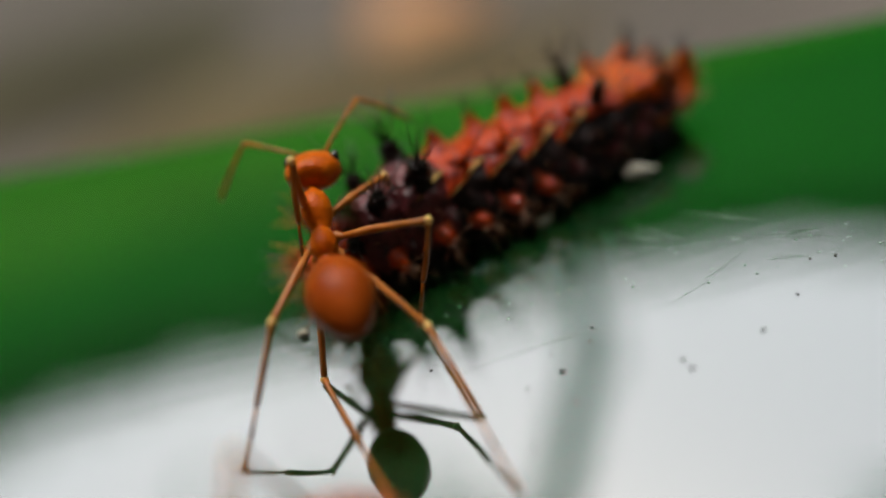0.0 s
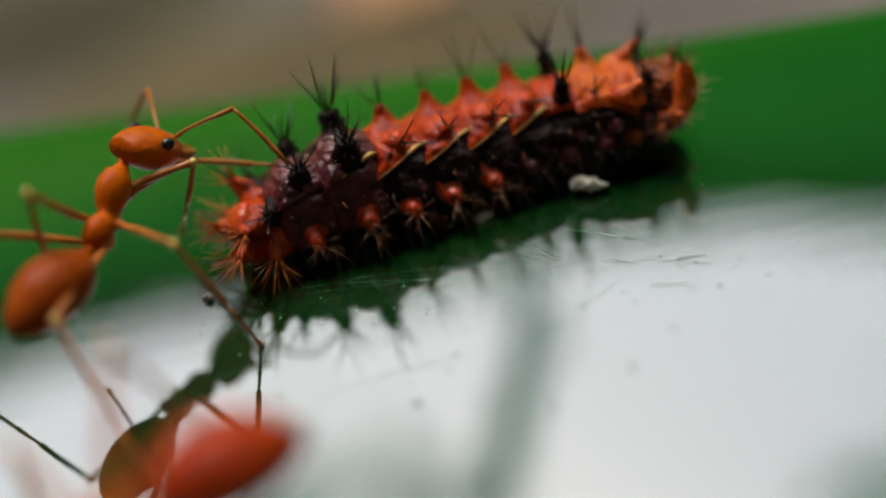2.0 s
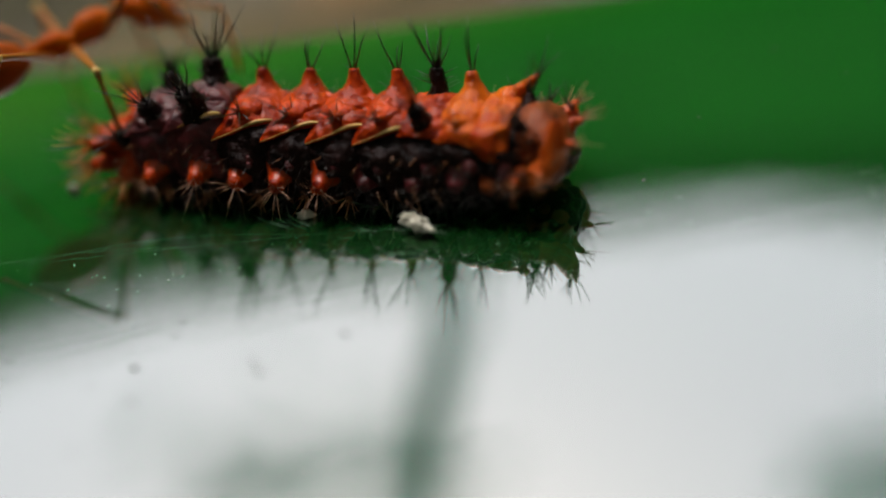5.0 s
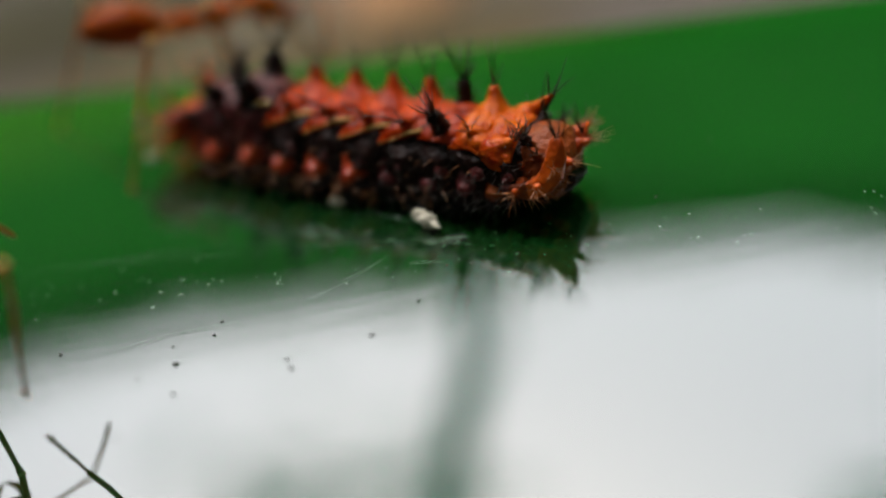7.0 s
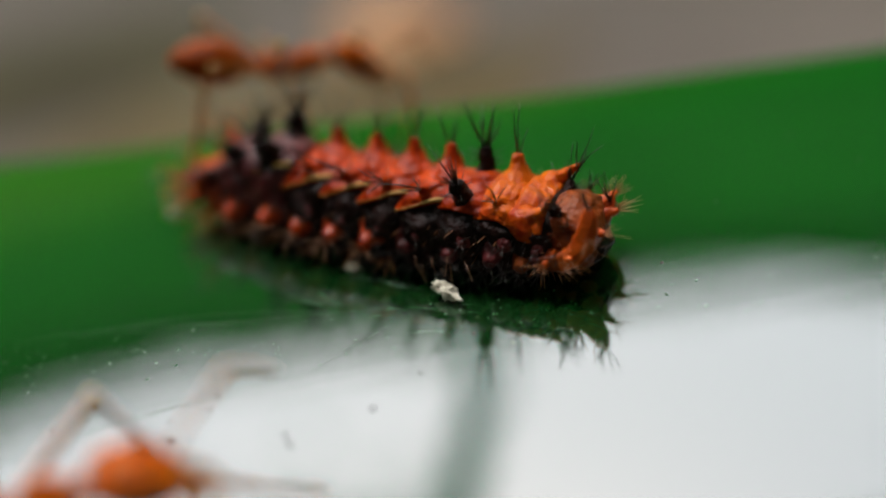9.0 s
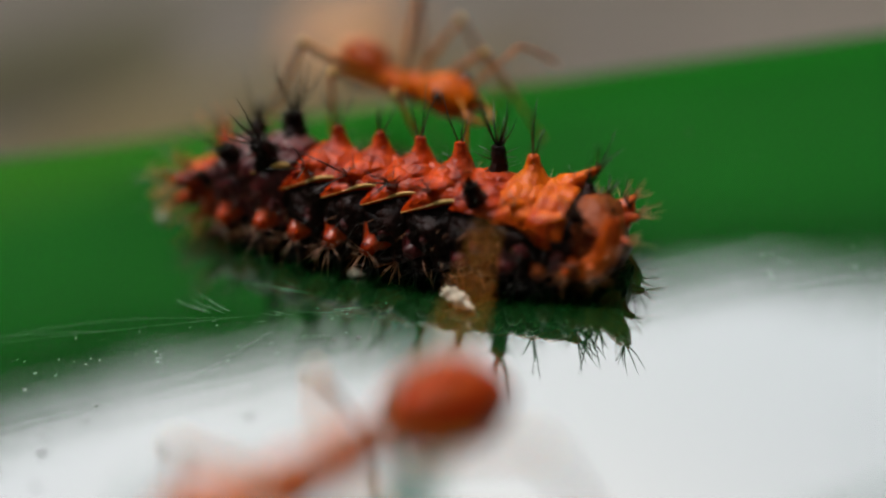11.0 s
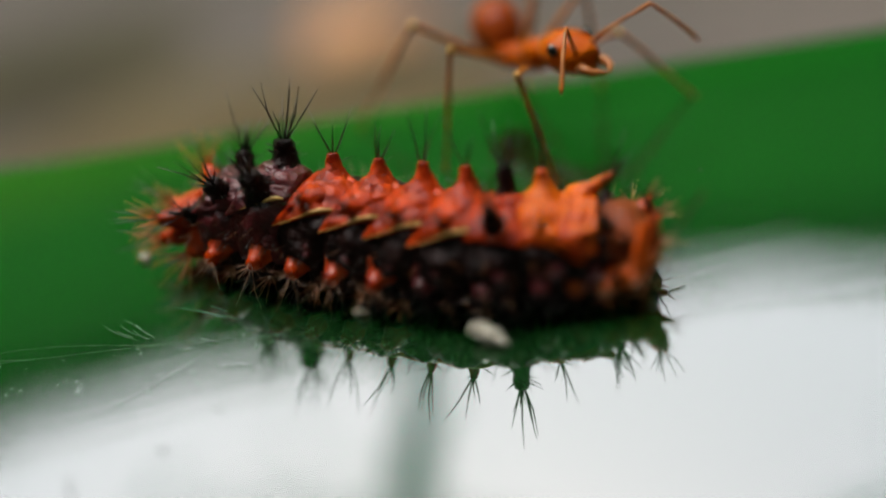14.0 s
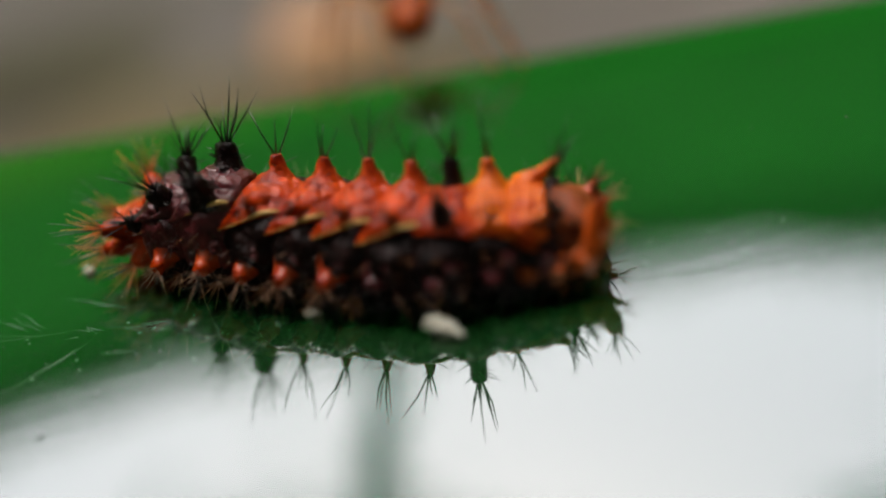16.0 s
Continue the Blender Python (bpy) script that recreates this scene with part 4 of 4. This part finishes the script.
# seconds, place of the foot, place of the knee (at the origin where it is free)
WALKER_FEET = {
    ("mid", 1): [(0.0, -19.3, -8.9, 0.1, -17.4, -6.2, 3.1), (0.5, -19.5, -9.5, 0.1, -18.0, -6.6, 3.4), (1.0, -20.0, -6.5, 0.1, -18.5, -5.8, 4.6), (1.5, -20.0, -6.2, 0.1, -20.3, -3.7, 4.1),
                 (2.0, -19.9, -1.7, 2.4, -19.9, -3.2, 5.7), (2.5, -18.2, 0.2, 2.9, -18.2, -1.3, 6.2)],
    ("hind", -1): [(0.0, -11.1, -12.5, 0.1, -12.9, -7.1, 2.3), (0.5, -11.0, -12.3, 0.1, -13.5, -7.5, 2.7), (1.0, -11.6, -11.2, 0.1, -13.6, -6.7, 1.9), (1.5, -14.3, -10.4, 0.1, -15.9, -5.6, 3.6),
                   (2.0, -16.3, -9.8, 0.1, -17.4, -5.7, 2.6), (2.5, -19.1, -8.6, 0.1, -18.4, -3.5, 3.4), (3.25, -18.6, -6.0, 0.1, -18.2, -1.5, 3.2), (4.0, -16.5, -2.2, 0.1, -17.0, 0.8, 4.0)],
    ("mid", -1): [(0.0, -13.0, -3.8, 0.1, -11.8, -4.4, 3.5), (0.5, -13.4, -4.1, 0.1, -12.5, -4.8, 3.4), (1.0, -13.4, -3.8, 0.1, -12.5, -3.4, 2.6), (1.5, -13.5, -3.7, 0.1, -14.3, -0.5, 1.6),
                  (2.0, -13.6, -3.9, 0.1, -14.9, -3.7, 4.0), (2.5, -13.6, -3.8, 0.1, -15.5, -2.5, 4.1), (3.0, -14.4, -3.8, 0.1, -16.0, -1.6, 4.4), (3.5, -14.1, -3.9, 0.1, -15.2, -0.7, 4.0),
                  (4.0, -10.3, -1.5, 3.0, -12.4, -0.4, 7.1)],
    ("fore", 1): [(0.0, -16.4, -2.7, 3.0, -16.4, -4.2, 6.3), (0.5, -16.5, -3.1, 3.2, -16.5, -4.6, 6.5), (1.0, -16.5, -2.6, 3.2, -16.5, -4.1, 6.5), (1.5, -17.9, -0.9, 2.2, -17.9, -2.4, 5.5),
                  (2.5, -14.7, 5.0, 0.1, -15.9, 3.7, 2.2)],
    ("hind", 1): [(0.0, -14.8, -11.6, 0.1, -16.0, -6.5, 1.0), (0.5, -21.5, -9.4, 0.1, -18.6, -7.7, 4.1), (1.0, -21.3, -8.5, 0.1, -19.0, -6.9, 3.7), (1.5, -22.1, -8.4, 0.1, -21.1, -4.3, 2.1)],
    ("fore", -1): [(0.5, -14.5, 0.2, 3.0, -13.7, -3.4, 6.3), (1.0, -14.2, -0.5, 3.0, -13.4, -2.9, 6.0), (1.5, -12.8, 1.8, 3.0, -14.6, 0.2, 5.0), (2.0, -11.3, 1.8, 3.0, -15.0, 2.2, 3.8),
                   (2.5, -10.7, 2.0, 3.0, -14.7, 4.1, 3.7), (3.0, -11.9, 2.4, 3.0, -13.9, 0.8, 7.0), (3.5, -9.4, 4.9, 3.0, -13.6, 6.3, 4.6), (4.0, -9.0, 4.3, 3.0, -12.1, 6.0, 5.6), (4.5, -7.3, 5.9, 3.0, -10.4, 6.9, 5.0)]}
SECOND_PATH = [
    (0, -18.7, -18.8, 4.5, 205, -6, 10, 6, -10, 0), (0.8, -18.5, -17, 4.2, 205, -6, 10, 6, -10, 0), (1, -17, -17.3, 5.6, 205, -6, 10, 6, -10, 0), (1.2, -17.7, -16.2, 5.6, 202, -7, 10, 4, -10, 0),
    (1.5, -18.2, -14.7, 5.7, 200, -8, 8, 0, -10, 0), (2, -15.9, -15.4, 5.6, 202.5, -2, 16, 6, -10, 0), (2.5, -16.3, -14.8, 5.5, 205, -1.3, 17, 11, -10, 0), (2.8, -15.1, -15.2, 5.5, 198, -6, 8, 0, -10, 0),
    (3, -15.4, -14.9, 5.5, 192, -10, 2, -8, -10, 0), (3.2, -16.8, -13.7, 5.5, 195, -8, 5, 0, -10, 0), (3.6, -23.1, -11.5, 4.4, 195, -6, 5, 0, -10, 0), (5, -26.5, -13.5, 4, 150, 0, 5, 0, -10, 0),
    (6.5, -20, -12.5, 4.5, 125, 0, 5, 0, -10, 0), (7.25, -12.9, -11.4, 6, 110, 0, 5, 0, -10, 0),
    (7.5, -12.9, -11.2, 6, 110, 0, 5, 0, -10, 0), (7.75, -12.8, -10.4, 6, 110, 0, 5, 0, -10, 0), (8, -12.6, -10.4, 6, 110, 0, 5, 0, -10, 0), (8.25, -14.5, -10.5, 5.6, 95, 0, 5, 0, -10, 0), (8.5, -18.5, -12.4, 4.6, 50, 0, 5, 0, -10, 0), (8.7, -16.8, -13, 4.2, 6, -2, 5, 0, -10, 0),
    (9.3, -5, -15.5, 4.4, 0, -4, 5, 0, -10, 0), (9.8, 2.5, -18, 4.5, 40, -5, 8, 0, -10, 0), (10.2, 4.5, -17.8, 4.5, 110, -6, 10, 0, -10, 0), (10.55, 2.5, -17, 4.2, 175, -4, 12, 0, -10, 0),
    (10.8, 0.9, -17, 5.2, 208, 2, 18, 2, -10, 0), (11, 1.1, -16.3, 5.1, 214, 5, 21, 2, -10, 0), (11.5, 0.9, -15.7, 5, 220, 3.7, 13, -5, -10, 0), (12, 0.1, -15.7, 5.3, 226, 8, 17, -3, -10, 0),
    (12.3, -4.9, -18.3, 6.4, 212, -6, 9, 0, -10, 0), (12.8, -12.3, -23, 4.3, 208, -6, 8, 0, -10, 0), (16, -20, -26, 4, 200, 0, 5, 0, -10, 0)]
SECOND_FEET = {
    ("mid", -1): [(7.25, -4.6, -12.4, 5.4, -7.9, -12.3, 6.9), (7.5, -4.8, -11.7, 5.4, -8.3, -11.8, 6.9), (7.75, -5.8, -7.9, 5.4, -9.2, -9.4, 7.0), (8.0, -4.4, -12.6, 5.3, -7.8, -11.5, 6.9), (8.25, -9.0, -11.8, 5.0, -10.2, -10.7, 6.9),
                  (8.5, -15.5, -12.0, 1.0, 0, 0, 0), (10.25, 0.5, -12.0, 0.5, 0, 0, 0), (10.75, 1.4, -10.8, 0.1, 0.7, -12.5, 4.4), (11.0, 1.4, -10.7, 0.1, 0.7, -12.4, 4.3), (11.5, 1.6, -10.9, 0.1, 0.9, -11.9, 3.8), (12.0, 1.6, -10.9, 0.1, 0.6, -12.2, 4.4)],
    ("hind", -1): [(7.0, -13.0, -17.5, 0.1, 0, 0, 0), (8.25, -13.5, -17.5, 0.1, 0, 0, 0), (9.8, 4.0, -14.0, 0.1, 0, 0, 0), (10.75, 5.6, -11.3, 6.5, 4.0, -17.1, 7.7), (11.0, 5.6, -11.4, 6.7, 4.0, -17.1, 7.7), (11.25, 5.0, -11.2, 7.5, 4.0, -16.9, 7.5), (11.5, 3.4, -10.8, 8.4, 4.0, -16.6, 7.2), (12.0, 2.2, -11.0, 8.5, 3.1, -16.4, 7.6)],
    ("fore", -1): [(7.0, -16.5, -6.0, 0.1, 0, 0, 0), (8.0, -16.5, -6.0, 0.1, 0, 0, 0), (8.25, -17.5, -6.5, 0.1, 0, 0, 0)]}


def move_ants():
    ant_walk(walker, WALKER_PATH, WALKER_FEET)
    ant_walk(second, SECOND_PATH, SECOND_FEET)


# ---- specks and droplets on the leaf ----
def leaf_stuff(name, label, count, size, seed, mat, flat, area):
    b = Build()
    rng = random.Random(seed)
    for k in range(count):
        u, v = rng.uniform(*area[0]), rng.uniform(*area[1])
        p = ALONG * u + ACROSS * v
        r = rng.uniform(*size)
        b.blob((p.x, p.y, blade_height(u, v) + r * flat * 0.5), (r * rng.uniform(1, 1.7), r, r * flat), 0, Matrix.Rotation(rng.uniform(0, 3), 3, "Z"), rough=0.3, nu=5, nv=7, seed=k)
    ob = new(name, b.mesh(name, mat))
    tagged(ob, label, "specks", kind="stuff")


leaf_stuff("dirt_specks", "tiny dark specks of dirt on the leaf", 60, (0.02, 0.055), 21, M_DUST, 0.6, ((-34, 38), (-22, 8)))
for x, y, r in ((-8.75, -8.08, 0.10), (-7.57, -6.95, 0.06), (-2.26, -8.5, 0.08), (-5.04, -8.9, 0.07), (-8.68, -9.53, 0.07), (-10.0, -8.45, 0.05), (-4.89, -9.37, 0.09)):
    grain = Build()
    grain.blob((x, y, 0.3 * r), (r, 0.8 * r, 0.45 * r), 0, rough=0.5, nu=6, nv=8, seed=x)
    tagged(new("dirt_grain", grain.mesh("dirt_grain", M_DUST)), "small dark grain of dirt on the waxy leaf", "dirt grain", "dirt grains on the leaf")
leaf_stuff("droplets", "tiny clear droplets dried on the leaf", 170, (0.018, 0.045), 22, M_WAX, 0.4, ((-16, 34), (-6.4, -3.6)))

def scratches(label, lines, thick, seed):
    """Fine lines in the wax, each a little curved."""
    c = Build()
    rng = random.Random(seed)
    for (ax, ay), (bx, by), count, spread in lines:
        for k in range(count):
            o = Vector((rng.gauss(0, spread), rng.gauss(0, spread * 0.5), 0))
            f, g = sorted((rng.uniform(0, 0.45), rng.uniform(0.55, 1.0)))
            p, q = Vector((ax, ay, 0)), Vector((bx, by, 0))
            p, q = p.lerp(q, f) + o, p.lerp(q, g) + o * 0.6
            way = Vector((p.y - q.y, q.x - p.x, 0)) * rng.uniform(-0.06, 0.06)
            r = thick * rng.uniform(0.6, 1.3)
            pts = [p.lerp(q, j / 6) + way * math.sin(math.pi * j / 6) for j in range(7)]
            c.tube([(v.x, v.y, 0.25 * r) for v in pts], [r * 0.3] + [r * rng.uniform(0.6, 1.2) for j in range(5)] + [r * 0.3], sides=6)
    s = new("scratches", c.mesh("scratches", M_WAX))
    tagged(s, label, "scratches", kind="stuff")


scratches("bundle of fine pale scratches in the leaf's wax", (((-2.4, -1.2), (0.1, -2.9), 6, 0.25), ((-0.2, -3.9), (1.6, -4.3), 4, 0.15), ((-4.9, -1.1), (-2.8, -3.4), 6, 0.35), ((-1.0, -5.0), (0.7, -5.6), 3, 0.15), ((-2.2, -3.2), (-0.8, -4.0), 4, 0.3)), 0.011, 1)
scratches("long faint lines along the leaf's wax", (((-16.1, -0.9), (-1.3, -3.5), 3, 0.06), ((-1.3, -3.5), (1.8, -4.9), 2, 0.08), ((-14.2, -7.2), (-4.9, -6.3), 2, 0.05), ((-4.9, -6.3), (-1.0, -4.1), 2, 0.05), ((12, -7.4), (30, -10.2), 4, 0.3), ((-28, -4.6), (-8, -5.2), 1, 0.2)), 0.006, 2)


def motions():
    move_caterpillar()
    move_ants()


motions()
